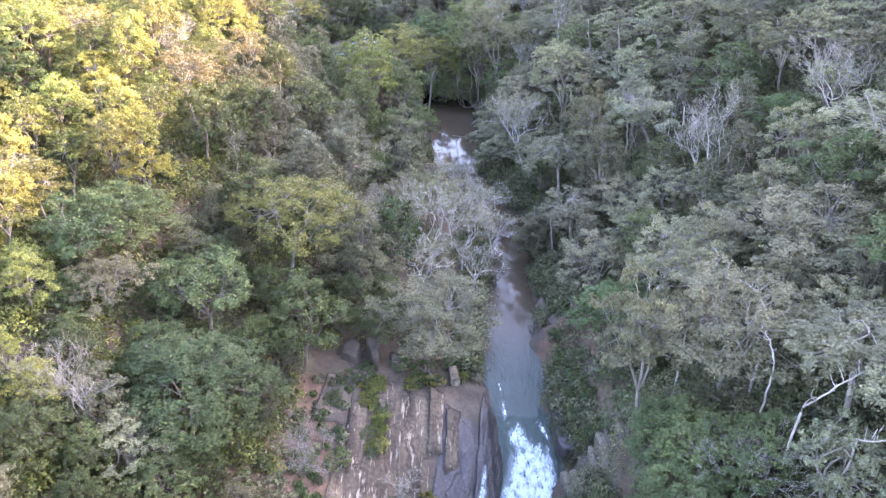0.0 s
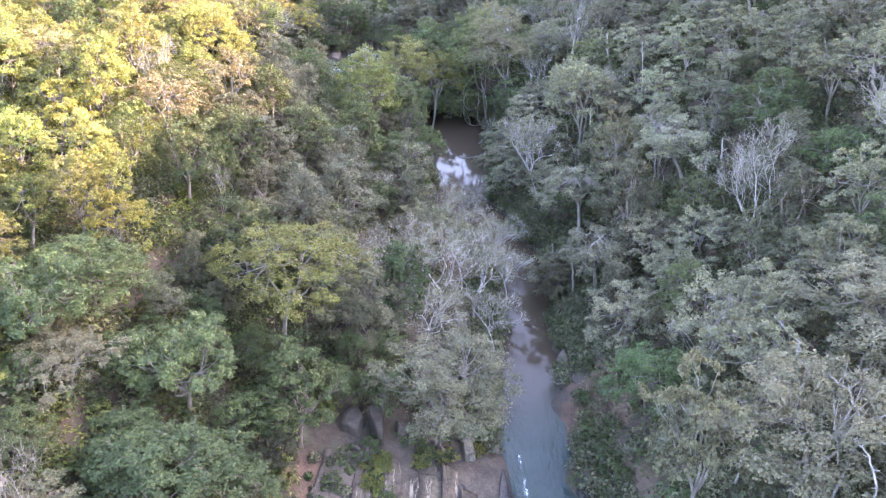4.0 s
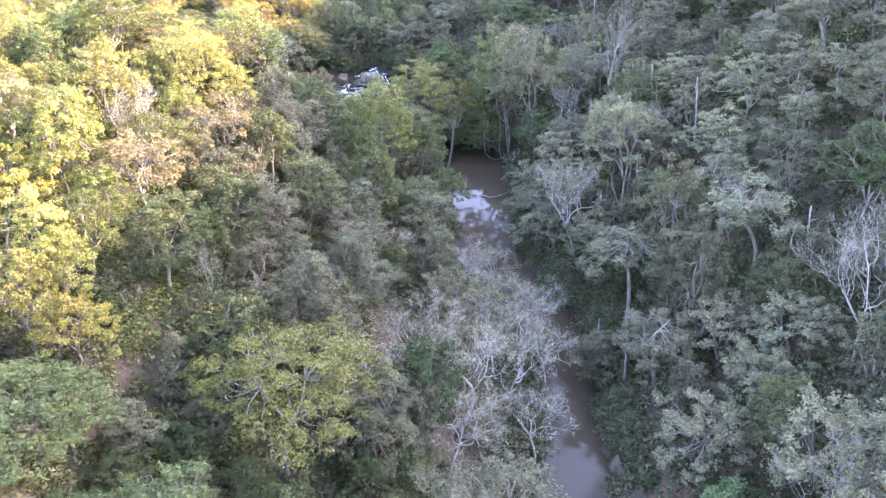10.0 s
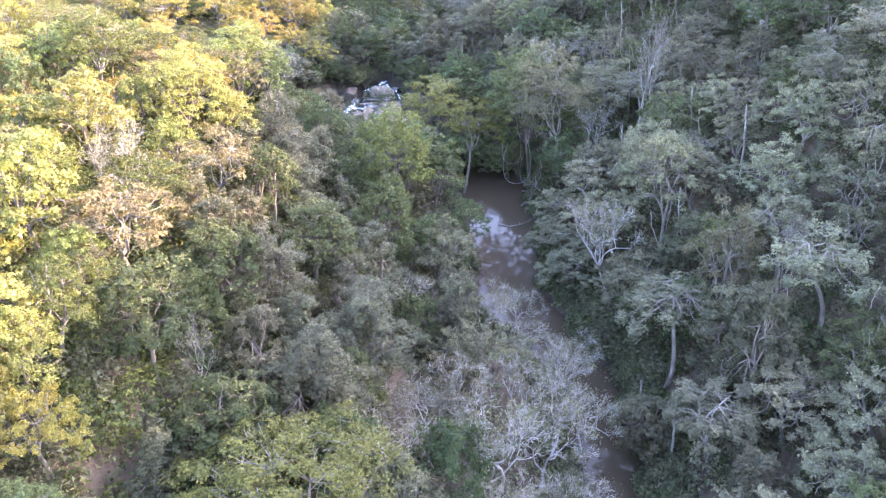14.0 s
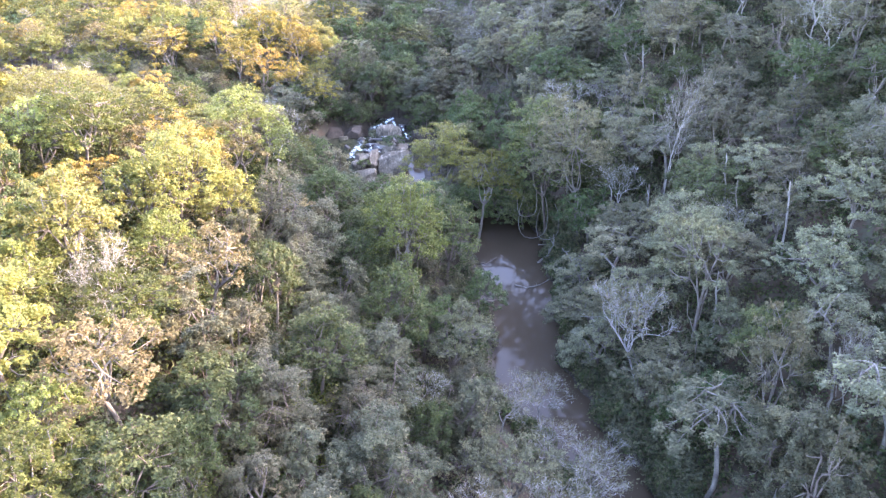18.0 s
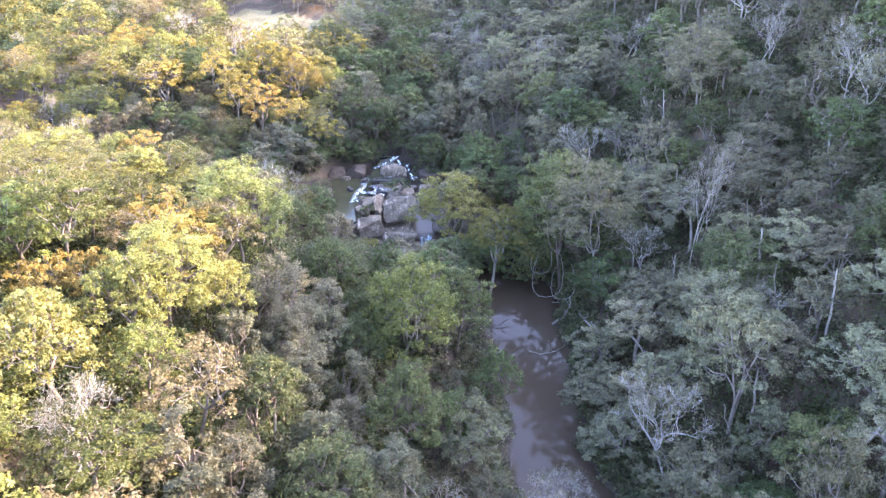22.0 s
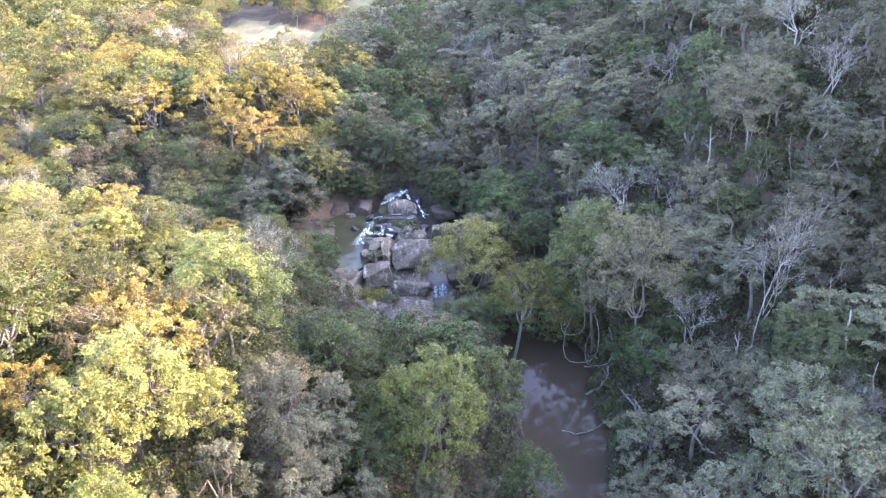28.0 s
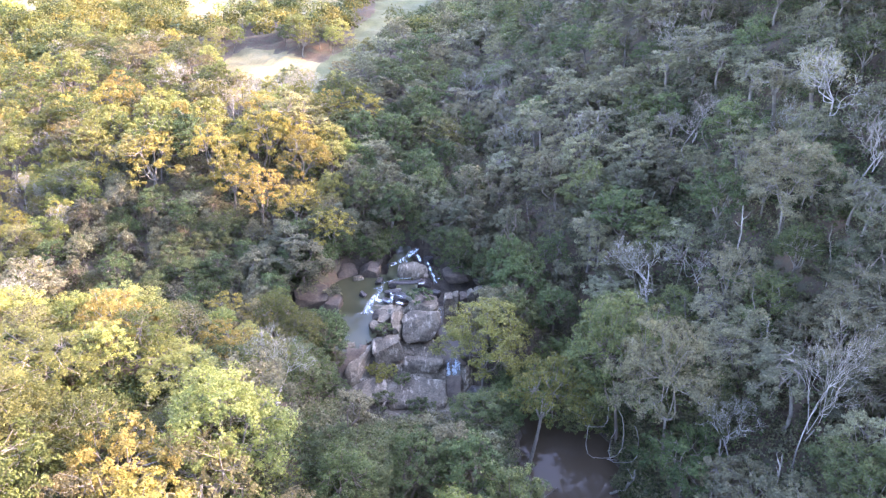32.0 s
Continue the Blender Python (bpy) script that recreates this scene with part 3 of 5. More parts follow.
# ---- rock ----
def block_mesh(name, sx, sy, sz, mat, seed, boxy=6.0, rough=0.05, cuts=7, n=9):
    """A weathered block: a rounded box with broken faces and uneven skin."""
    rng = np.random.default_rng(seed)
    lin = np.linspace(-1, 1, n)
    verts, faces = [], []
    for axis in range(3):
        for sign in (-1, 1):
            a, b = np.meshgrid(lin, lin)
            p = np.zeros((n * n, 3))
            p[:, axis], p[:, (axis + 1) % 3], p[:, (axis + 2) % 3] = sign, a.ravel() * sign, b.ravel()
            i = (np.arange(n - 1)[:, None] * n + np.arange(n - 1)[None]).ravel() + len(verts) * n * n
            faces.append(np.stack([i, i + 1, i + n + 1, i + n], 1))
            verts.append(p)
    v, faces = np.concatenate(verts), np.concatenate(faces)
    _, first, back = np.unique(np.round(v, 4), axis=0, return_index=True, return_inverse=True)
    v, faces = v[first], back.ravel()[faces]
    v = v / ((np.abs(v) ** boxy).sum(1) ** (1 / boxy))[:, None]
    for _ in range(cuts):
        d = rng.normal(size=3) * rng.choice([(1, 0.25, 0.2), (0.25, 1, 0.2), (0.3, 0.3, 1), (0.8, 0.8, 0.5)])
        d /= np.linalg.norm(d)
        over = v @ d - rng.uniform(0.66, 0.92)
        v = v - np.maximum(over, 0)[:, None] * d
    ph = rng.uniform(0, 6, 6)
    wave = np.sin(v[:, 0:1] * 4.1 + ph[0] + 2 * np.sin(v[:, 1:2] * 2.3 + ph[1])) * np.sin(v[:, 2:3] * 5.3 + ph[2] + v[:, 1:2] * 2) + 0.5 * np.sin(v[:, 0:1] * 9 + ph[3] + v[:, 2:3] * 7) * np.sin(v[:, 1:2] * 8 + ph[4])
    v = v * (1 + rough * wave * 0.5)
    v = v * np.array([sx, sy, sz]) / 2
    if n > 12:
        ledge = vnoise(v[:, 0] * 0.8 + v[:, 2] * 0.5, v[:, 1] * 0.5 + v[:, 2] * 1.1, 0.9, seed % 17)
        chip = vnoise(v[:, 0] + 2.0 * v[:, 1], v[:, 2] * 1.6 - v[:, 1], 1.7, seed % 13)
        d = v / (np.linalg.norm(v, axis=1)[:, None] + 1e-6)
        v = v + d * (0.42 * (np.floor(ledge * 5) / 5 - 0.5) + 0.22 * (chip - 0.5))[:, None]
    return mesh_from(name, v, faces, mat)


def rock(name, x, y, z, sx, sy, sz, turn, mat, seed, label, tip=0.0, tip_y=0.0, **kw):
    """A block whose base is at z."""
    ob = new(name, block_mesh(name, sx, sy, sz, mat, seed, **kw))
    ob.matrix_basis = pose(x, y, z + sz / 2, tip, tip_y, turn)
    return tagged(ob, label, "rock", "river rocks")


def slab(x0, y0, x1, y1, x2, y2, x3, y3, lift, mat, label, seed, n=14, thick=1.6):
    """A bedrock slab lying on the slope, its corners given in plan, with broken edges."""
    rng = np.random.default_rng(seed)
    u, w = np.meshgrid(np.linspace(0, 1, n), np.linspace(0, 1, n))
    x = (1 - u) * (1 - w) * x0 + u * (1 - w) * x1 + u * w * x2 + (1 - u) * w * x3
    y = (1 - u) * (1 - w) * y0 + u * (1 - w) * y1 + u * w * y2 + (1 - u) * w * y3
    rim = np.minimum(np.minimum(u, 1 - u), np.minimum(w, 1 - w))
    edge = 1 - smooth(0, 0.2, rim)
    x = x + 0.5 * (vnoise(x, y, 0.9, seed) - 0.5) * edge
    y = y + 0.7 * (vnoise(x, y, 0.8, seed + 3) - 0.5) * edge
    plates = np.floor(vnoise(x * 1.6, y * 0.45, 0.45, seed + 5) * 6) / 6
    z = land(x, y) + lift + 0.5 * (plates - 0.5) + 0.22 * (vnoise(x * 2.5, y * 0.6, 0.8, seed + 7) - 0.5) - 0.12 * (1 - smooth(0, 0.06, rim))
    top = np.stack([x, y, z], -1).reshape(-1, 3)
    i = (np.arange(n - 1)[:, None] * n + np.arange(n - 1)[None]).ravel()
    faces = [np.stack([i, i + 1, i + n + 1, i + n], 1)]
    ring = np.concatenate([np.arange(n), np.arange(2 * n - 1, n * n, n), np.arange(n * n - 2, n * n - n - 1, -1), np.arange(n * n - 2 * n, 0, -n)])
    foot = top[ring] - np.array([0, 0, thick])
    j = np.arange(len(ring))
    k = (j + 1) % len(ring)
    faces.append(np.stack([ring[j], n * n + j, n * n + k, ring[k]], 1))
    ob = new("rock_slab", mesh_from("rock_slab", np.concatenate([top, foot]), np.concatenate(faces), mat))
    return tagged(ob, label, "rock", "river rocks")


# by the chute
slab(-12.2, 46.0, -1.7, 47.0, -1.5, 61.6, -10.8, 65.0, 0.25, ROCK_FACE, "broad streaked bedrock face sloping to the river", 1, n=52)
slab(-10.9, 51.5, -8.9, 52.0, -8.7, 60.4, -10.5, 61.0, 0.5, ROCK_FACE, "raised pale plate on the rock face", 2, n=18)
slab(-5.2, 48.6, -2.5, 49.2, -2.7, 56.6, -5.0, 59.2, 0.42, ROCK_FACE, "raised stained plate on the rock face", 10, n=20)
slab(-1.6, 55.6, -0.2, 56.0, 0.2, 62.6, -1.6, 63.4, 0.85, ROCK_FACE, "narrow upright rock fin with pale face", 3, n=14)
slab(0.2, 54.0, 1.7, 54.8, 2.0, 60.8, 0.5, 61.2, 0.7, ROCK_FACE, "narrow pale rock fin beside a wet gully", 4, n=14)
slab(-1.7, 45.0, 2.9, 45.5, 4.8, 60.2, -0.2, 62.0, 0.15, WET, "smooth wet blue-grey slab with a thin run of water", 5, n=22)
slab(2.9, 46.0, 6.8, 47.0, 7.3, 60.0, 5.0, 65.0, 0.5, WET, "dark wet slab along the white chute", 6, n=22)
# Rocks under the trees and in clefts use SHORE, shade already in their colour.
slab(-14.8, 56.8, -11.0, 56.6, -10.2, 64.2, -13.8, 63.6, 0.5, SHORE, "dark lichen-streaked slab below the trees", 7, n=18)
rock("boulder", 3.9, 68.3, 1.2, 2.3, 2.6, 2.0, 12, ROCK, 21, "square grey boulder at the pool's edge")
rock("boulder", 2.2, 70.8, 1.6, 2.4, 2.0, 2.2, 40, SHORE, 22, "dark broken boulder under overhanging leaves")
rock("boulder", 1.3, 66.4, 2.2, 1.3, 3.4, 2.2, 8, ROCK, 23, "tall pale rock rib beside moss")
rock("boulder", 3.4, 65.6, 1.4, 2.0, 2.4, 1.2, -15, SOIL, 24, "red-brown stained ledge by the water")
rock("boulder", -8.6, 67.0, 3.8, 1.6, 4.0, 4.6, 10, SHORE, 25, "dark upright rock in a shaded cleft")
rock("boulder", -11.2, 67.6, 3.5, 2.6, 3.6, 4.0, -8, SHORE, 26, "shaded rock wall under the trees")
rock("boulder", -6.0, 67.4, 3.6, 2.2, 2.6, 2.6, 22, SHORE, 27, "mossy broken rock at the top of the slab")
for i in range(9):
    rock("rock_rib", 13.4 + 0.72 * i, 51.6 + 0.25 * math.sin(i * 2.1), float(land(13.4 + 0.72 * i, 51.6)) - 4.0 - 0.12 * i, 0.95, 4.6 + 0.6 * math.sin(i * 1.7), 5.2 + 0.5 * math.sin(i * 2.9), 5 + 3 * math.sin(i), ROCK if i % 3 else SHORE, 90 + i, "narrow upright rib of brown layered rock beside the chute", n=11, boxy=8, cuts=2, tip=-8)
rock("boulder", 14.6, 60.0, -1.0, 3.0, 7.0, 3.6, 4, WET, 30, "dark wet rock wall along the river")
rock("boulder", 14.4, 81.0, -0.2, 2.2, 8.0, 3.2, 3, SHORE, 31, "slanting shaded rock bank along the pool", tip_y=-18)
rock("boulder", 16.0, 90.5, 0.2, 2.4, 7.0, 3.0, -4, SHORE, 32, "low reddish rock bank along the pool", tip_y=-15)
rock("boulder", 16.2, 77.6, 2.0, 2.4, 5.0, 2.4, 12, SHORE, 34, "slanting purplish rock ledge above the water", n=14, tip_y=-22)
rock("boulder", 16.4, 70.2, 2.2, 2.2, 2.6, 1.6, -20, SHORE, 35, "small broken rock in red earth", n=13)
rock("boulder", 18.0, 74.6, 4.4, 1.6, 1.8, 1.2, 35, ROCK, 36, "small pale stone in red earth", n=10)
rock("boulder", 14.8, 73.4, 0.0, 2.0, 5.6, 1.9, 10, SOIL, 33, "crumbling red earth bank above the water")
# the ledges above the lower pool
def ledge_height(x, y):
    """Stepped bedrock climbing from the scrub to the ledges, cut by the side channel."""
    rise = np.interp(y, (166, 172, 179, 184, 187, 192, 198), (0.2, 1.2, 2.2, 2.9, 3.4, 5.0, 5.2))
    plates = np.floor(vnoise(x * 0.8 + 0.25 * y, y * 0.5 - 0.2 * x, 0.42, 11) * 5) / 5
    z = rise + 1.3 * (plates - 0.5) + 0.5 * (vnoise(x * 1.3, y, 0.9, 14) - 0.5) + 0.25 * (vnoise(x, y * 2.0, 2.2, 15) - 0.5)
    rim = np.minimum(np.minimum(x + 33.5 - 1.5 * vnoise(x, y, 0.4, 2), -10.5 - x), np.minimum(y - 166.5, 198.5 - y))
    z = z - 3.0 * smooth(2.2, 0.0, rim)
    bed = np.interp(y, (179.8, 182.6, 183.4, 196), (1.2, 2.6, 3.9, 4.8))
    gully = smooth(2.6, 1.3, np.abs(x + 15.6 + 0.5 * np.sin(y * 0.5)) - 0.06 * np.maximum(0, 184 - y)) * smooth(176, 179, y)
    return z * (1 - gully) + np.minimum(z, bed) * gully


ledges = sheet("bedrock_ledges", np.arange(-34, -10, 0.22), np.arange(166, 199, 0.22), ledge_height, ROCK)
ledges.polygons.foreach_set("use_smooth", np.zeros(len(ledges.polygons), bool))
tagged(new("bedrock_ledges", ledges), "stepped pale bedrock climbing to the ledges", "rock", kind="structure")
rock("rock_block", -20.8, 189.6, 3.5, 6.8, 5.2, 5.4, 9, ROCK, 41, "large pale squared rock block with a split across its face", n=20, boxy=9, cuts=8, tip=-22)
rock("rock_block", -20.6, 193.2, 3.6, 7.4, 4.6, 5.0, -4, ROCK, 61, "pale stepped rock behind the largest block", n=16, boxy=7)
rock("rock_block", -25.0, 189.8, 3.6, 2.2, 4.6, 5.0, 6, ROCK, 42, "upright pale rock rib between two blocks", n=16, boxy=7, cuts=5)
rock("rock_block", -27.2, 190.6, 4.0, 2.4, 3.8, 3.6, -10, ROCK, 62, "weathered upright rock beside the cascade", n=14, boxy=10)
rock("boulder", -29.0, 189.6, 4.2, 2.6, 2.8, 2.4, 20, ROCK, 63, "rounded pale rock at the pool's rim", n=13, boxy=5)
rock("boulder", -28.6, 192.6, 4.4, 2.4, 2.2, 1.9, -25, SHORE, 64, "small dark rock below the cascade", n=10)
rock("rock_block", -26.0, 184.6, 2.6, 5.6, 3.8, 3.9, 6, ROCK, 43, "pale block overhanging a dark cleft", n=18, boxy=7, tip=-8, tip_y=-4)
rock("rock_block", -30.6, 182.6, 1.0, 2.6, 8.2, 4.0, -24, ROCK, 44, "long leaning slab tapering to a point", n=16, boxy=6, tip=17, tip_y=-14)
rock("rock_block", -20.6, 182.6, 1.2, 7.4, 3.8, 3.2, 5, ROCK, 45, "broad flat ledge with a rust-stained edge", n=18, boxy=7, tip=-6)
rock("rock_block", -17.6, 183.4, 1.4, 1.8, 2.2, 3.2, -15, ROCK, 69, "small squared block at the lip of the spill", n=13, boxy=7)
rock("rock_block", -21.0, 177.6, -0.6, 9.6, 7.4, 3.6, 3, ROCK, 46, "cracked sloping bedrock below the ledges", n=20, boxy=8, tip=14)
rock("rock_block", -29.2, 176.6, -0.6, 7.0, 7.0, 3.4, 10, ROCK, 65, "low reddish-grey bedrock sinking into scrub", n=16, boxy=7, tip=12)
rock("rock_block", -15.2, 177.8, -0.8, 3.6, 6.0, 3.8, -6, SHORE, 66, "streaked wet face beside the spill", n=14, boxy=8, tip=12)
rock("rock_block", -22.6, 169.8, -0.4, 7.4, 6.0, 2.8, -8, ROCK, 67, "lowest pale ledge among shrubs", n=14, boxy=8, tip=8)
# upright columns across the side channel
for cx, cy, cw, cd, ch, turn, seed in ((-16.3, 195.2, 1.5, 2.6, 5.0, 4, 71), (-14.9, 195.4, 1.3, 2.8, 5.2, -6, 72), (-13.5, 196.0, 1.5, 3.0, 4.6, 8, 73), (-12.1, 196.8, 1.7, 3.0, 5.8, -3, 74), (-10.5, 197.2, 1.8, 3.2, 5.4, 10, 75), (-13.2, 193.8, 1.6, 1.6, 3.2, 14, 76), (-8.6, 196.4, 2.4, 3.4, 5.0, -12, 77)):
    rock("rock_column", cx, cy, 3.4, cw, cd, ch, turn, SHORE if seed == 73 else ROCK, seed, "upright fractured rock column beside the side channel", n=13, boxy=12, cuts=4, tip_y=(seed % 3 - 1) * 3)
rock("boulder", -23.3, 205.4, 4.6, 6.4, 3.4, 3.9, 2, ROCK, 49, "low whale-backed boulder splitting the upper stream", n=16, boxy=2.6, cuts=3)
rock("boulder", -23.4, 202.8, 4.6, 8.4, 2.6, 1.9, 4, WET, 50, "long dark wet ledge below the boulder", n=14)
rock("boulder", -26.6, 199.8, 4.8, 3.4, 1.6, 1.6, 8, WET, 59, "dark wet ledge between two strands of the cascade", n=10)
rock("boulder", -24.0, 198.2, 4.8, 4.6, 2.0, 1.6, -6, WET, 60, "dark wet ledge at the top of the cascade", n=10)
rock("boulder", -14.4, 205.2, 5.0, 6.0, 3.4, 2.2, 6, SHORE, 68, "flat grey-green lichened rock across the stream", n=14)
rock("boulder", -9.6, 203.4, 5.0, 4.4, 3.0, 2.4, -8, SHORE, 78, "shaded flat rock under overhanging leaves", n=10)
# dark rocks round the upper pool, their shade put into the colour
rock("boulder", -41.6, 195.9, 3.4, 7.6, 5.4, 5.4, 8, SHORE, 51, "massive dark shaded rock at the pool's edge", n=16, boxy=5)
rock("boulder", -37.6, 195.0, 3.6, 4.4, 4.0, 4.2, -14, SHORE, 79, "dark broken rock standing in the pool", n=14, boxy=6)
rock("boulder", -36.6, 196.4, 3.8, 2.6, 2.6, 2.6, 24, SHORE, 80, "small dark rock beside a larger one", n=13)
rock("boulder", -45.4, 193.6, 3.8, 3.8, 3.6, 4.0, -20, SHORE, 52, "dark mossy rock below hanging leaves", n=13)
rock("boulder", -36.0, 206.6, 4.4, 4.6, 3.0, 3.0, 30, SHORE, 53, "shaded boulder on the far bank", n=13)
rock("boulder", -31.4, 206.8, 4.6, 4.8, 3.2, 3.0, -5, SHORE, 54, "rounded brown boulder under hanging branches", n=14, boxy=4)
rock("boulder", -33.8, 205.0, 4.4, 2.2, 1.6, 1.6, 15, ROCK, 81, "pale-topped rock in the slack water", n=10)
rock("boulder", -33.0, 184.8, 4.0, 3.6, 1.6, 1.5, 12, ROCK, 55, "smooth beige rock at the pool's shallow rim", n=13, boxy=3, cuts=3)
rock("boulder", -36.4, 184.0, 4.2, 4.4, 1.8, 1.0, -6, SOIL, 82, "flat rust-brown shoal at the pool's rim", n=10, boxy=3)
rock("boulder", -43.8, 190.6, 4.4, 1.3, 1.2, 1.3, 40, ROCK, 83, "small pale rock beside a trickle", n=10)
rock("boulder", -12.4, 186.4, 2.0, 3.4, 7.0, 3.8, 5, SHORE, 56, "shaded bank rock beside the side channel", n=12)
rock("boulder", -11.0, 176.0, 0.2, 3.6, 5.0, 3.2, 14, WET, 57, "dark wet rock at the foot of the spill")
rock("boulder", -3.6, 181.5, 0.0, 6.0, 3.0, 4.6, 3, SHORE, 58, "dark rock wall closing the head of the pool")
for wx, wy, ws in ((-32.2, 199.4, 1.2), (-27.6, 197.2, 1.3), (-25.4, 201.0, 1.4), (-29.6, 203.6, 1.4), (-27.2, 209.0, 1.8), (-20.4, 211.0, 1.8), (-18.6, 200.0, 1.5), (-19.4, 197.4, 1.6)):
    rock("boulder", wx, wy, 4.8, ws * 1.3, ws, ws * 0.95, wx * 40, WET, int(-wx * 10), "dark wet boulder in the running stream")

# ---- trees ----
RNG = np.random.default_rng(7)


def tube_rows(points, radii, sides):
    """Verts and quads of a tapering limb along the points."""
    points = np.asarray(points, float)
    n = len(points)
    way = np.gradient(points, axis=0)
    way /= np.linalg.norm(way, axis=1)[:, None] + 1e-9
    ref = np.where(np.abs(way[:, 2:3]) > 0.9, np.array([[1.0, 0, 0]]), np.array([[0, 0, 1.0]]))
    a = np.cross(way, ref)
    a /= np.linalg.norm(a, axis=1)[:, None] + 1e-9
    b = np.cross(way, a)
    ang = np.arange(sides) * 2 * math.pi / sides
    ring = a[:, None] * np.cos(ang)[None, :, None] + b[:, None] * np.sin(ang)[None, :, None]
    v = (points[:, None] + ring * np.asarray(radii)[:, None, None]).reshape(-1, 3)
    i = np.arange(n - 1)[:, None] * sides + np.arange(sides)[None]
    j = np.arange(n - 1)[:, None] * sides + (np.arange(sides)[None] + 1) % sides
    return v, np.stack([i, j, j + sides, i + sides], -1).reshape(-1, 4)


class Pile:
    """Collects verts and quads into one mesh."""

    def __init__(self):
        self.v, self.f, self.n = [], [], 0

    def add(self, v, f):
        self.v.append(v)
        self.f.append(np.asarray(f) + self.n)
        self.n += len(v)

    def mesh(self, name, mat, smooth_faces=True):
        return mesh_from(name, np.concatenate(self.v), np.concatenate(self.f), mat, smooth_faces)


def bend(a, b, rng, steps=4, sag=0.12):
    a, b = np.asarray(a, float), np.asarray(b, float)
    k = np.linspace(0, 1, steps + 1)[:, None]
    side = rng.normal(size=3) * np.linalg.norm(b - a) * sag
    rise = np.array([0, 0, 1.0]) * np.linalg.norm((b - a)[:2]) * 0.12
    return a + (b - a) * k + side * np.sin(k * math.pi) - rise * np.sin(k * math.pi)


def leaves_at(centres, outward, rng, length, width, droop=0.25, stir=0.48, up=0.35):
    """One bent leaf spray at each centre, facing roughly outward; stir turns them at random, up lifts them to the sky."""
    n = len(centres)
    nrm = outward + rng.normal(size=(n, 3)) * stir + np.array([0, 0, up])
    nrm /= np.linalg.norm(nrm, axis=1)[:, None] + 1e-9
    t = rng.normal(size=(n, 3))
    t -= nrm * (t * nrm).sum(1)[:, None]
    t /= np.linalg.norm(t, axis=1)[:, None] + 1e-9
    s = np.cross(nrm, t)
    ln = length * rng.uniform(0.5, 1.45, (n, 1))
    wd = width * rng.uniform(0.6, 1.3, (n, 1))
    down = nrm * ln * droop
    v = np.stack([centres - t * ln * 0.55 - s * wd * 0.35 - down * 0.5, centres - t * ln * 0.15 + s * wd * 0.75, centres + t * ln * 0.65 - down], 1)
    return v.reshape(-1, 3), np.arange(n * 3).reshape(-1, 3)


def lobes_of(rng, shape, count, height, radius):
    """Centres and sizes of the clumps that make a crown."""
    out = []
    tries = 0
    while len(out) < count and tries < 4000:
        tries += 1
        a, k = rng.uniform(0, 2 * math.pi), math.sqrt(rng.uniform(0, 1))
        if shape == "dome":
            r, z = k * 0.86, 0.42 + 0.50 * math.sqrt(max(0, 1 - k * k)) * rng.uniform(0.55, 1.0)
        elif shape == "flat":
            r, z = k * 0.95, 0.62 + 0.30 * math.sqrt(max(0, 1 - k * k)) * rng.choice([0.35, 0.7, 1.0])
        elif shape == "tuft":
            r, z = k * 0.9, 0.64 + 0.30 * math.sqrt(max(0, 1 - k * k)) * rng.uniform(0.2, 1.0)
        elif shape == "tall":
            z = rng.uniform(0.22, 0.93)
            r = k * 0.9 * min(1.0, 1.75 * (1.0 - z) + 0.12)
        else:
            r, z = k, 0.4 + 0.52 * math.sqrt(max(0, 1 - k * k * 0.8)) * rng.uniform(0.3, 1.0)
        r *= 1 + 0.18 * math.sin(3 * a + len(shape))
        p = np.array([r * radius * math.cos(a), r * radius * math.sin(a), z * height])
        size = radius * rng.uniform(0.16, 0.32)
        if all(np.linalg.norm((p - q) * (1, 1, 1.3)) > 0.62 * (size + s) for q, s in out):
            out.append((p, size))
    return out


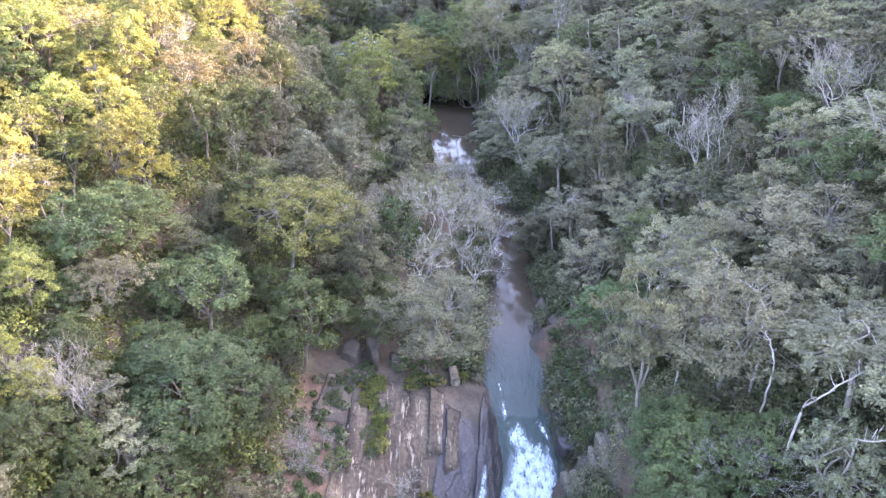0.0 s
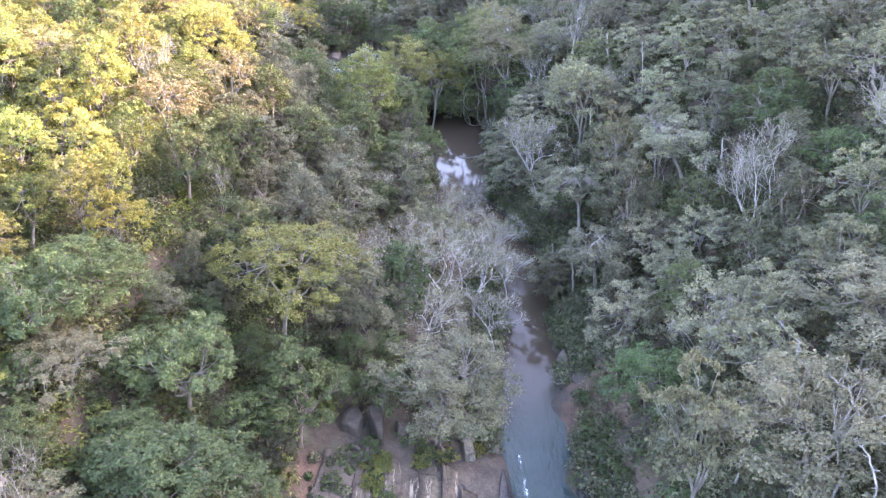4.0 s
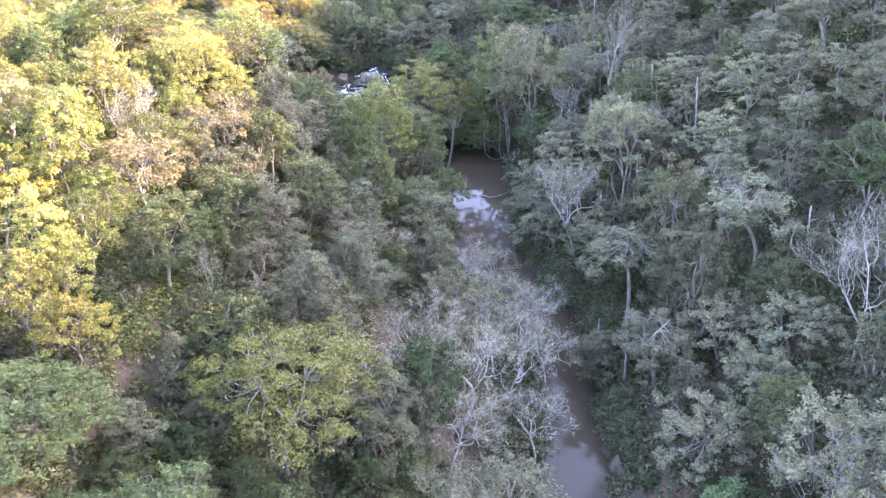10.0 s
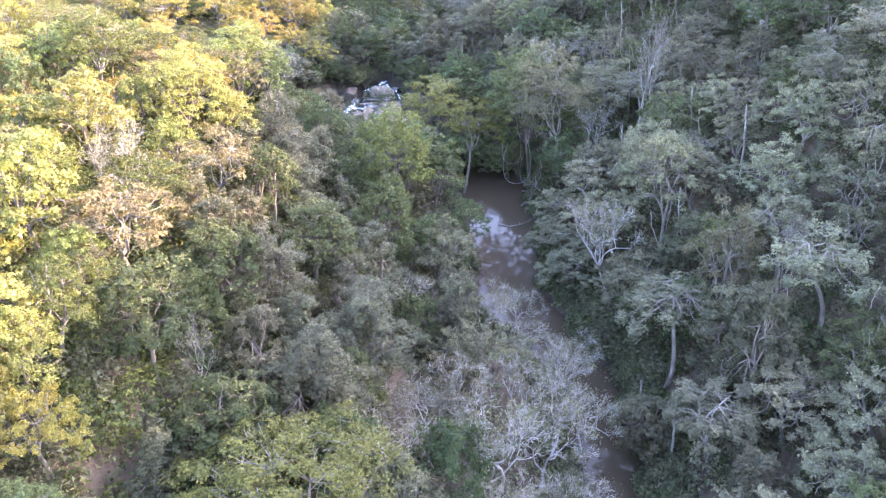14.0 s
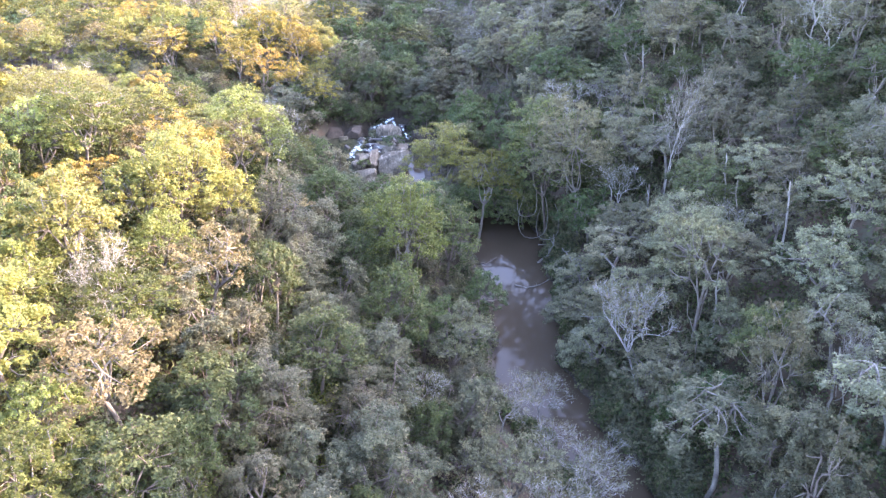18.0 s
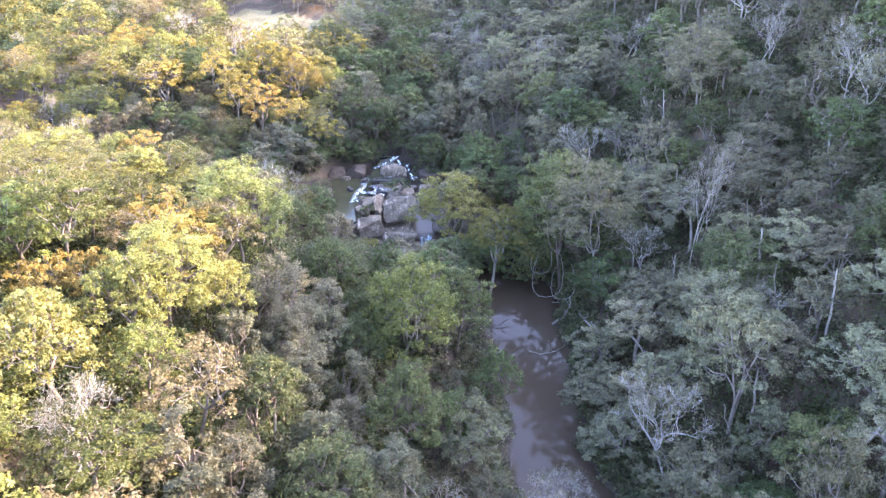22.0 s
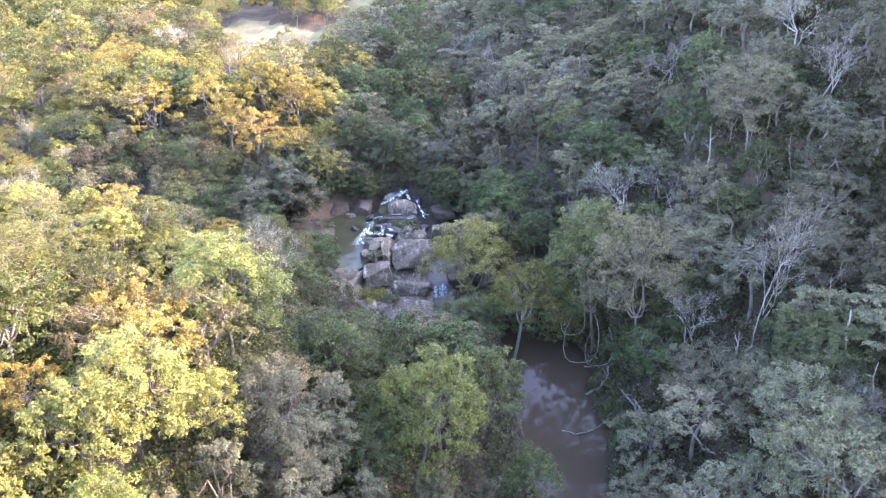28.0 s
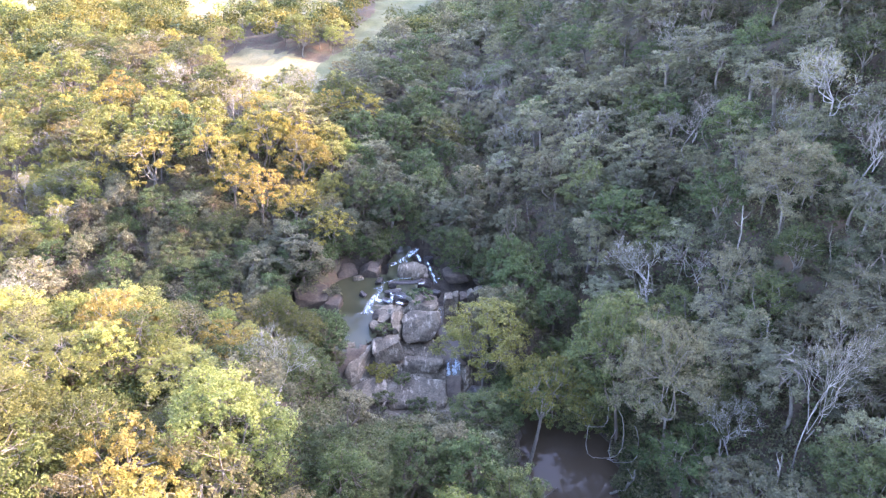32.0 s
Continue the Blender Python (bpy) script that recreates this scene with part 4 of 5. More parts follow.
def leafy_tree(seed, shape, leaf, height=12.0, radius=4.0, lobes=30, leaves=4200, length=0.25, width=0.15, bark=None, flat=0.7, hang=0.0, bushy=True):
    """Meshes for one tree: trunk with limbs, and a crown of boughs that each carry several small uneven sprays."""
    rng = np.random.default_rng(seed)
    wood, crown = Pile(), Pile()
    places = lobes_of(rng, shape, lobes, height, radius)
    fork = np.array([rng.normal() * 0.35, rng.normal() * 0.35, height * {"flat": 0.45, "tuft": 0.56}.get(shape, 0.30)])
    trunk = bend((0, 0, -0.8), fork, rng, 5, 0.05)
    wood.add(*tube_rows(trunk, np.linspace(0.25, 0.16, 6), 7))
    tops = [fork + np.array([math.cos(a), math.sin(a), 0]) * radius * rng.uniform(0.2, 0.42) + np.array([0, 0, height * rng.uniform(0.16, 0.34)]) for a in np.arange(5) * 1.257 + rng.uniform(0, 1)]
    for top in tops:
        wood.add(*tube_rows(bend(fork, top, rng, 4), np.linspace(0.13, 0.07, 5), 6))
    sprays = []
    for p, s in places:
        top = min(tops, key=lambda q: np.linalg.norm(q - p))
        wood.add(*tube_rows(bend(top, p + np.array([0, 0, s * 0.35]), rng, 3), np.linspace(0.06, 0.024, 4), 4))
        for _ in range(int(rng.integers(5, 9))):
            d = rng.normal(size=3) + (p - np.array([0, 0, height * 0.5])) * 0.35 / radius
            d /= np.linalg.norm(d)
            d[2] = abs(d[2]) if rng.uniform() < 0.8 else d[2]
            q = p + d * s * rng.uniform(0.45, 1.15) * np.array([1.0, 1.0, flat + 0.12])
            sprays.append((q, d, s * rng.uniform(0.28, 0.52)))
            if rng.uniform() < 0.2:
                wood.add(*tube_rows(bend(p, q + d * s * 0.15, rng, 2), np.linspace(0.034, 0.014, 3), 3))
    total = sum(s * s for _, _, s in sprays)
    for q, d, s in sprays:
        n = max(6, int(1.25 * leaves * s * s / total))
        off = rng.normal(size=(n, 3))
        off *= (rng.uniform(0.1, 1.0, (n, 1)) ** 0.6 * 1.15) / (np.linalg.norm(off, axis=1)[:, None] + 1e-9)
        c = q + off * s * np.array([1.0, 1.0, flat])
        c[:, 2] -= 0.35 * (off[:, 0] ** 2 + off[:, 1] ** 2) * s * (1 - flat)
        c[:, 2] -= hang * rng.uniform(0, 1, n) ** 2 * height * (off[:, 2] < 0.1)
        crown.add(*leaves_at(c, off * 0.45 + d * 0.3, rng, length, width, stir=0.36, up=0.6))
    if bushy:
        for p, s in places:
            core = np.array([(1, 0, 0), (0, 1, 0), (-1, 0, 0), (0, -1, 0), (0, 0, 1), (0, 0, -1)]) * s * np.array([0.3, 0.3, 0.24 * flat]) * rng.uniform(0.7, 1.1, (6, 1))
            crown.add(p + core - np.array([0, 0, 0.2 * s]), [(0, 1, 4), (1, 2, 4), (2, 3, 4), (3, 0, 4), (1, 0, 5), (2, 1, 5), (3, 2, 5), (0, 3, 5)])
    return wood.mesh("trunk", bark or BARK), crown.mesh("crown", LEAF[leaf], False)


def bare_tree(seed, height=12.0, spread_out=0.85, bark=None, leaf=None, leaves=0, twigs=3, fine=0.011, girth=0.19, stem=0.42):
    """Meshes for a leafless or thinly leaved tree: trunk with limbs, a spray of twigs, and what leaves are left."""
    rng = np.random.default_rng(seed)
    wood, spray = Pile(), Pile()
    ends = []

    def grow(a, way, length, rad, depth):
        b = a + way * length
        pile = wood if depth < 2 else spray
        steps = (5, 4, 3, 2, 2, 1)[depth]
        pile.add(*tube_rows(bend(a, b, rng, steps, 0.14), np.linspace(rad, rad * 0.55, steps + 1), (7, 6, 4, 3, 3, 3)[depth]))
        if depth >= 5:
            ends.append(b)
            return
        for k in range((5, 4, 3, 3, twigs)[depth]):
            turn = rng.normal(size=3)
            turn -= way * turn.dot(way)
            turn /= np.linalg.norm(turn) + 1e-9
            nw = way * rng.uniform(0.6, 0.95) + turn * spread_out * rng.uniform(0.55, 1.05) + np.array([0, 0, 0.12])
            if nw[2] < 0.05:
                nw[2] = rng.uniform(0.0, 0.25)
            nw /= np.linalg.norm(nw)
            start = a + (b - a) * (1.0 if k < 2 else rng.uniform(0.6, 0.98))
            grow(start, nw, length * rng.uniform(0.6, 0.8) * (0.95 if depth else 0.66), max(fine, rad * 0.5), depth + 1)

    grow(np.array([0, 0, -0.8]), np.array([rng.normal() * 0.05, rng.normal() * 0.05, 1.0]), height * stem, girth, 0)
    tall = max(e[2] for e in ends)
    for pile in (wood, spray):
        pile.v = [v * np.array([1.0, 1.0, height / tall]) for v in pile.v]
    ends = [e * np.array([1.0, 1.0, height / tall]) for e in ends]
    meshes = [wood.mesh("trunk", bark or PALE), spray.mesh("spray", bark or PALE)]
    if leaves:
        e = np.array(ends)
        pick = e[rng.integers(0, len(e), leaves)] + rng.normal(size=(leaves, 3)) * 0.35
        c, f = leaves_at(pick, rng.normal(size=(leaves, 3)), rng, 0.2, 0.13)
        meshes.append(mesh_from("crown", c, f, LEAF[leaf]))
    return meshes


def stand_of(shape, leaf, seeds, **kw):
    """Full and lighter variants of one kind; the lighter ones stand farther off."""
    near = [leafy_tree(s, shape, leaf, **kw) for s in seeds]
    light = dict(kw)
    light["leaves"] = int(kw.get("leaves", 4200) * 0.55)
    light["length"], light["width"] = kw.get("length", 0.25) * 1.3, kw.get("width", 0.15) * 1.35
    big = dict(kw)
    big["height"], big["radius"] = kw.get("height", 12.0) * 1.5, kw.get("radius", 4.0) * 1.5
    big["leaves"], big["lobes"] = int(kw.get("leaves", 4200) * 2.1), int(kw["lobes"] * 1.5)
    large = [leafy_tree(s + 900, shape, leaf, **big) for s in seeds[:2]] if kw.get("height", 12.0) > 5 else near
    return near, [leafy_tree(s + 500, shape, leaf, **light) for s in seeds], large


def bare_of(seeds, **kw):
    near = [bare_tree(s, **kw) for s in seeds]
    return near, near, near


SPECIES = {
    "broadleaf_tree": ("dense mid-green broadleaf tree with a rounded clumped crown", stand_of("dome", "green", (11, 12, 13, 14), lobes=46, leaves=5600, flat=0.6)),
    "dark_tree": ("tall dark green forest tree with layered drooping foliage", stand_of("tall", "dark", (31, 32, 33), height=13, radius=3.3, lobes=42, leaves=5400, flat=0.5, hang=0.03)),
    "grey_leaved_tree": ("grey-green forest tree with an open uneven crown", stand_of("wide", "grey", (51, 52, 53, 54), lobes=40, leaves=5200, bark=STEM, flat=0.42, bushy=False)),
    "olive_tree": ("olive-green feathery tree with flat layered crown", stand_of("flat", "olive", (71, 72, 73), height=13, radius=4.4, lobes=46, leaves=5800, length=0.23, width=0.13, flat=0.36, bark=STEM, bushy=False)),
    "yellow_green_tree": ("yellow-green broadleaf tree with a full crown", stand_of("dome", "lime", (91, 92, 93), lobes=42, leaves=5000, bark=STEM, flat=0.5)),
    "golden_tree": ("golden-yellow leaved tree catching the low sun", stand_of("wide", "gold", (111, 112), lobes=36, leaves=4600, flat=0.45, bark=STEM, bushy=False)),
    "drying_tree": ("drying tree with sparse rusty-brown leaves and pale limbs", stand_of("flat", "rust", (131, 132), lobes=36, leaves=3000, bark=STEM, flat=0.45, bushy=False)),
    "canopy_tree": ("mid-green forest tree with a wide uneven crown", stand_of("wide", "green", (251, 252, 253), lobes=44, leaves=5400, flat=0.5, bark=STEM)),
    "slender_tree": ("slender tree with tall pale stem and small thin crown", stand_of("tuft", "grey", (231, 232, 233), height=14, radius=2.6, lobes=20, leaves=2200, bark=STEM, flat=0.5, hang=0.06, bushy=False)),
    "bare_tree": ("leafless tree with pale grey branching limbs and twigs", bare_of((151, 152, 153, 154), spread_out=0.5, twigs=3, girth=0.14, fine=0.011, stem=0.6)),
    "half_bare_tree": ("half-bare tree with pale twigs and thin grey-green leaves", bare_of((171, 172, 173), leaf="grey", leaves=1500, twigs=5, bark=TWIG, fine=0.0135, spread_out=0.85, girth=0.165)),
    "shrub": ("low dense green shrub rooted among the rocks", stand_of("dome", "green", (191, 192), height=2.0, radius=1.5, lobes=14, leaves=900, length=0.2, width=0.13)),
    "grass_tuft": ("bright green grass and moss on damp rock", stand_of("dome", "lime", (201, 202), height=1.0, radius=1.4, lobes=16, leaves=900, length=0.3, width=0.09)),
}
BASE_H = {"slender_tree": (14.0, 2.6), "dark_tree": (13.0, 3.3), "olive_tree": (13.0, 4.4), "shrub": (2.0, 1.5), "grass_tuft": (1.0, 1.4)}
stood = []


def stand(species, x, y, height, radius, lean=None, variant=None, group="forest trees", label=""):
    """One tree, rooted in the ground; x and y are its crown's, and slope trees lean out over the valley."""
    words, (near, light, large) = SPECIES[species]
    variants = light if y > 240 or abs(x) > 75 else near
    meshes = variants[RNG.integers(len(variants)) if variant is None else variant]
    h0, r0 = BASE_H.get(species, (12.0, 4.0))
    if radius > 1.25 * r0 and y < 190 and large is not near:
        meshes, h0, r0 = large[RNG.integers(len(large))], h0 * 1.5, r0 * 1.5
    if lean is None:
        side = 1.0 if x < bank_r(y) - 4 else -1.0
        lean = (side * RNG.uniform(4, 12), RNG.uniform(-4, 4)) if height > 4 else (0.0, 0.0)
    if x < -38 and 140 < y < 185:
        height = min(height, max(4.5, 37.5 - 0.65 * max(0.0, y - 160) - 0.6 * max(0.0, x + 52) - float(ground_at(x, y))))
    top = float(ground_at(x, y)) + height
    x0 = x - 0.6 * height * math.tan(radians(lean[0]))
    z = float(ground_at(x0, y))
    height = max(height * 0.6, top - z)
    root = new(species)
    root.empty_display_size = 0.3
    root.matrix_basis = pose(x0, y, z, lean[1], lean[0], 0) @ pose(0, 0, 0, 0, 0, RNG.uniform(0, 360)) @ Matrix.Diagonal((radius / r0, radius / r0, height / h0, 1))
    tagged(root, label or words, "shrub" if height < 3 else "tree", group)
    for me in meshes:
        part = new(me.name.split(".")[0], me)
        part.parent = root
        if me.name.startswith("spray"):
            part["kind"] = "stuff"
    stood.append((x, y, radius))
    return root

# ---- trees that can be told apart ----
stand("broadleaf_tree", -22.9, 49.0, 14.0, 6.8)
stand("half_bare_tree", -4.8, 51.0, 3.4, 2.3, lean=(0.0, 0.0), label="grey twiggy bush on the rock face")
stand("broadleaf_tree", -15.6, 63.7, 15.5, 4.7)
stand("olive_tree", -18.0, 74.2, 17.5, 7.2)
stand("canopy_tree", -24.6, 60.5, 14.6, 4.6)
stand("half_bare_tree", -12.2, 85.5, 11.4, 5.5)
stand("half_bare_tree", -2.1, 86.3, 18.5, 5.3)
stand("grey_leaved_tree", -0.8, 68.2, 13.7, 6.9)
stand("grey_leaved_tree", 17.1, 49.0, 26.2, 3.9)
stand("grey_leaved_tree", 25.2, 47.3, 16.3, 6.1)
stand("grey_leaved_tree", 35.4, 58.5, 13.0, 6.5)
stand("bare_tree", 33.9, 81.9, 18.6, 5.2)
stand("bare_tree", 45.8, 78.9, 16.9, 5.5)
stand("bare_tree", -33.8, 45.7, 9.0, 3.1)
stand("yellow_green_tree", -37.7, 52.8, 9.0, 2.6)
stand("grey_leaved_tree", -26.6, 42.2, 9.0, 3.3)
stand("grey_leaved_tree", 27.6, 34.2, 13.0, 3.5)
stand("bare_tree", 23.0, 37.2, 10.0, 3.9)
stand("grey_leaved_tree", 32.8, 45.8, 12.0, 3.4)
stand("broadleaf_tree", 19.1, 67.0, 10.3, 4.0)
stand("broadleaf_tree", -23.9, 40.4, 9.0, 3.5)
stand("dark_tree", -30.2, 45.6, 9.0, 2.8)
stand("grey_leaved_tree", -32.9, 56.8, 9.0, 3.9)
stand("broadleaf_tree", -34.8, 66.8, 11.0, 5.2)
stand("yellow_green_tree", -34.1, 43.3, 9.0, 2.6)
stand("grey_leaved_tree", 20.9, 123.3, 22.0, 4.7)
stand("drying_tree", -32.0, 109.2, 14.0, 4.0)
stand("drying_tree", -30.4, 135.5, 8.0, 4.0)
stand("broadleaf_tree", -20.7, 105.9, 14.5, 4.2)
stand("broadleaf_tree", -14.9, 119.0, 19.0, 4.0)
stand("grey_leaved_tree", -7.5, 120.1, 15.8, 3.8)
stand("half_bare_tree", -12.1, 112.5, 10.0, 3.6)
stand("dark_tree", 23.8, 94.3, 20.0, 3.4)
stand("grey_leaved_tree", 23.4, 106.4, 22.6, 3.5)
stand("grey_leaved_tree", 32.5, 119.0, 14.0, 4.7)
stand("grey_leaved_tree", 38.6, 111.3, 14.0, 4.7)
stand("bare_tree", -26.9, 84.5, 10.2, 1.6)
stand("dark_tree", -23.7, 89.2, 11.0, 3.2)
stand("dark_tree", 19.0, 95.9, 9.0, 3.6)
stand("grey_leaved_tree", 19.6, 76.9, 11.0, 4.4)
stand("grey_leaved_tree", 26.8, 70.4, 12.0, 4.8)
stand("grey_leaved_tree", 30.0, 85.2, 9.5, 3.8)
stand("dark_tree", 31.9, 75.9, 13.0, 2.9)
stand("grey_leaved_tree", 25.3, 90.1, 11.0, 4.1)
stand("dark_tree", 14.9, 97.0, 10.0, 3.9)
stand("olive_tree", -58.1, 135.4, 13.0, 6.0)
stand("yellow_green_tree", -61.1, 169.4, 14.3, 7.0)
stand("yellow_green_tree", -36.0, 139.0, 18.4, 6.3)
stand("half_bare_tree", -39.2, 103.2, 13.2, 3.3)
stand("yellow_green_tree", -37.7, 113.3, 11.1, 3.2)
stand("olive_tree", -36.4, 100.0, 10.0, 4.2)
stand("yellow_green_tree", -14.8, 134.0, 24.0, 5.9)
stand("yellow_green_tree", -10.0, 176.4, 20.0, 7.2)
stand("broadleaf_tree", 7.4, 166.8, 30.7, 7.5)
stand("bare_tree", 23.9, 149.6, 26.6, 3.4)
stand("dark_tree", -6.7, 114.1, 10.0, 4.4)
stand("broadleaf_tree", 20.5, 110.6, 11.0, 5.5)
stand("golden_tree", -79.9, 228.0, 17.5, 7.5)
stand("golden_tree", -52.9, 213.0, 17.4, 4.8)
stand("golden_tree", -44.9, 222.3, 9.0, 3.6)
for kx, ky, kh, kr in ((-47.5, 229.0, 18.0, 5.0), (-57.0, 237.0, 19.0, 5.0), (-60.5, 222.0, 16.5, 4.4), (-50.5, 239.0, 18.0, 4.8), (-67.0, 231.0, 17.5, 5.0), (-46.0, 213.5, 13.5, 4.2), (-72.0, 243.0, 18.5, 5.2), (-86.0, 247.0, 18.0, 5.4), (-97.0, 238.0, 16.0, 4.8)):
    stand("golden_tree" if kx + ky > 160 and kr < 5.1 else "drying_tree" if kx > -60 else "yellow_green_tree", kx, ky, kh, kr)
stand("drying_tree", -52.8, 246.3, 19.6, 7.5)
stand("olive_tree", -18.7, 251.4, 13.0, 6.5)
stand("bare_tree", -10.7, 285.4, 14.9, 7.4)
stand("grey_leaved_tree", -34.9, 242.3, 11.0, 5.5)
stand("dark_tree", -42.2, 197.7, 13.9, 6.5)
stand("dark_tree", -32.2, 211.8, 7.2, 3.6)
stand("dark_tree", -17.4, 215.6, 10.0, 5.0)
stand("dark_tree", -5.7, 211.8, 10.0, 5.0)
stand("olive_tree", -1.9, 163.0, 21.8, 5.4)
stand("grey_leaved_tree", 10.1, 158.7, 32.0, 5.6)
stand("yellow_green_tree", -45.3, 150.2, 10.7, 4.3)
stand("yellow_green_tree", -38.2, 149.9, 11.0, 3.5)
stand("golden_tree", -43.1, 133.0, 11.9, 4.2)
stand("broadleaf_tree", -25.9, 147.2, 11.0, 5.5)
stand("yellow_green_tree", -119.9, 278.1, 23.1, 7.5)
stand("half_bare_tree", -93.2, 288.2, 14.0, 7.0)
stand("yellow_green_tree", -57.4, 348.0, 10.0, 5.0)
stand("broadleaf_tree", -37.3, 304.8, 11.0, 5.5)
stand("olive_tree", -96.0, 225.3, 11.0, 5.5)
stand("grey_leaved_tree", -88.0, 191.5, 12.0, 5.4)
stand("drying_tree", -60.8, 152.0, 11.0, 2.4)
stand("grey_leaved_tree", 34.4, 236.0, 14.0, 7.0)
stand("grey_leaved_tree", 32.2, 184.6, 20.2, 5.9)
stand("bare_tree", 32.5, 243.2, 14.0, 7.0)
stand("bare_tree", 29.9, 106.1, 16.0, 2.4)
for kx, ky, kh, kr in ((-5.5, 171.5, 9.5, 4.6), (0.5, 174.0, 9.0, 4.6), (5.2, 170.5, 10.0, 4.2), (1.5, 179.0, 13.0, 5.0)):
    stand("broadleaf_tree", kx, ky, kh, kr, lean=(0.0, 6.0), label="rounded green tree hanging over the head of the pool")
for kx, ky, kh, kr in ((7.2, 107.5, 9.0, 3.6), (3.0, 119.5, 9.0, 3.4), (7.6, 96.0, 10.0, 3.8), (2.2, 110.0, 8.5, 3.4), (-1.6, 113.5, 9.0, 3.4), (3.8, 90.0, 13.0, 4.4), (-5.0, 94.0, 12.5, 4.2), (1.2, 97.0, 12.0, 4.2), (-9.0, 91.5, 11.0, 4.0), (4.6, 83.0, 11.0, 3.8), (-3.0, 80.0, 12.0, 4.2), (5.2, 101.5, 11.0, 3.8)):
    stand("half_bare_tree", kx, ky, kh, kr, label="half-bare tree with a haze of whitish twigs")
for kx, ky, kh, kr in ((20.0, 37.0, 9.0, 4.0), (21.5, 41.5, 10.0, 4.4), (20.0, 46.0, 8.0, 3.4), (25.0, 39.0, 9.0, 4.0), (20.0, 33.5, 8.0, 4.0)):
    stand("broadleaf_tree", kx, ky, kh, kr)
stand("half_bare_tree", 13.0, 121.5, 19.0, 5.0, lean=(-5.0, 0.0), label="pale-trunked thinly leaved tree leaning over the pool")
for kx, ky, kh, kr in ((16.5, 116.0, 12.0, 5.0), (11.0, 127.0, 9.0, 4.2), (15.5, 128.5, 13.0, 5.0), (10.0, 135.0, 10.0, 4.4), (10.6, 142.5, 9.0, 4.0)):
    stand("grey_leaved_tree", kx, ky, kh, kr, lean=(-14.0, 0.0), label="grey-green tree leaning out over the river")

# ---- the forest between ----
def free(x, y, r):
    near = 0.57 if x > 12 else 0.53
    return all((x - a) ** 2 + (y - b) ** 2 > (near * (r + s)) ** 2 for a, b, s in stood)


def open_ground(x, y):
    """Where no tree stands: water, bare rock, meadow."""
    if y < 182 and bank_l(y) - 0.8 < x < bank_r(y) + 0.6:
        return True
    if 38 < y < 84 and bank_l(y) < x < bank_r(y) + 5.0:
        return True
    if 84 < y < 114 and bank_l(y) - 1.0 < x < bank_r(y) + 2.8:
        return True
    if 104 < y < 120 and -4 < x < 10:
        return True
    if 104 < y < 182 and bank_l(y) - (2.2 if y < 146 else 4.5) < x < bank_r(y) + 1.6:
        return True
    if upper_pool(x, y) < 1.35 or in_meadow(np.array(x), np.array(y)):
        return True
    if -35 < x < -10 and 153 < y < 206:
        return True
    return -17 < x < 9 and 40 < y < 68


count = 0
tries = 0
while tries < 20000 and count < 1230:
    tries += 1
    y = 22 + 248 * RNG.uniform() ** 0.9
    reach = 34 + 0.42 * y
    x = RNG.uniform(-reach - 8, reach)
    if open_ground(x, y):
        continue
    right = x > bank_r(y)
    h = RNG.uniform(10, 16.5) if y > 78 or x > 0 else RNG.uniform(6, 9.5) if y < 58 or x > -31 else RNG.uniform(9, 13)
    if x < -36 and 156 < y < 188:
        h *= 0.7
    belt = x < -44 and 186 < y < 236
    if belt:
        h = RNG.uniform(6.0, 9.5)
    r = h * RNG.uniform(0.25, 0.36)
    if not free(x, y, r):
        continue
    u = RNG.uniform()
    # Kinds follow sun and shade, so leaf colour carries part of the light.
    if right:
        kind = ("grey_leaved_tree" if u < 0.30 else "canopy_tree" if u < 0.46 else "dark_tree" if u < 0.72 else "slender_tree" if u < 0.93 else "half_bare_tree" if u < 0.985 else "bare_tree")
    # The belt's dull kinds put its shade into leaf colour.
    elif belt and x > -90:
        kind = "canopy_tree" if u < 0.45 else "dark_tree" if u < 0.8 else "grey_leaved_tree"
    elif y < 72 and x > -38:
        kind = "broadleaf_tree" if u < 0.5 else "canopy_tree" if u < 0.85 else "dark_tree"
    # Yellow kinds where the sun falls, its warmth put into leaf colour.
    elif x < (-33 if y < 140 else -38):
        kind = ("yellow_green_tree" if u < 0.42 else "olive_tree" if u < 0.58 else "broadleaf_tree" if u < 0.66 else "golden_tree" if u < 0.80 else "half_bare_tree" if u < 0.83 else "bare_tree" if u < 0.86 else "drying_tree" if u < 0.93 else "olive_tree")
    else:
        # More dark trees at y 95 to 138, deepening shade by leaf colour.
        kind = ("broadleaf_tree" if u < (0.25 if 95 < y < 138 else 0.55) else "dark_tree" if u < 0.88 else "grey_leaved_tree" if u < 0.95 else "half_bare_tree")
    stand(kind, x, y, h, r)
    count += 1

count = tries = 0
while tries < 6000 and count < 360:
    tries += 1
    x, y = RNG.uniform(-150, 120), RNG.uniform(266, 345)
    if in_meadow(np.array(x), np.array(y)):
        continue
    h = RNG.uniform(9, 15)
    r = h * RNG.uniform(0.28, 0.4)
    if not free(x, y, r):
        continue
    u = RNG.uniform()
    # Yellow kinds on the sunlit side, duller leaf colour for the shaded one.
    if x < -45:
        kind = "yellow_green_tree" if u < 0.3 else "olive_tree" if u < 0.55 else "canopy_tree" if u < 0.75 else "golden_tree" if u < 0.85 else "drying_tree" if u < 0.93 else "half_bare_tree"
    else:
        kind = "canopy_tree" if u < 0.35 else "dark_tree" if u < 0.65 else "grey_leaved_tree" if u < 0.92 else "slender_tree"
    stand(kind, x, y, h, r)
    count += 1

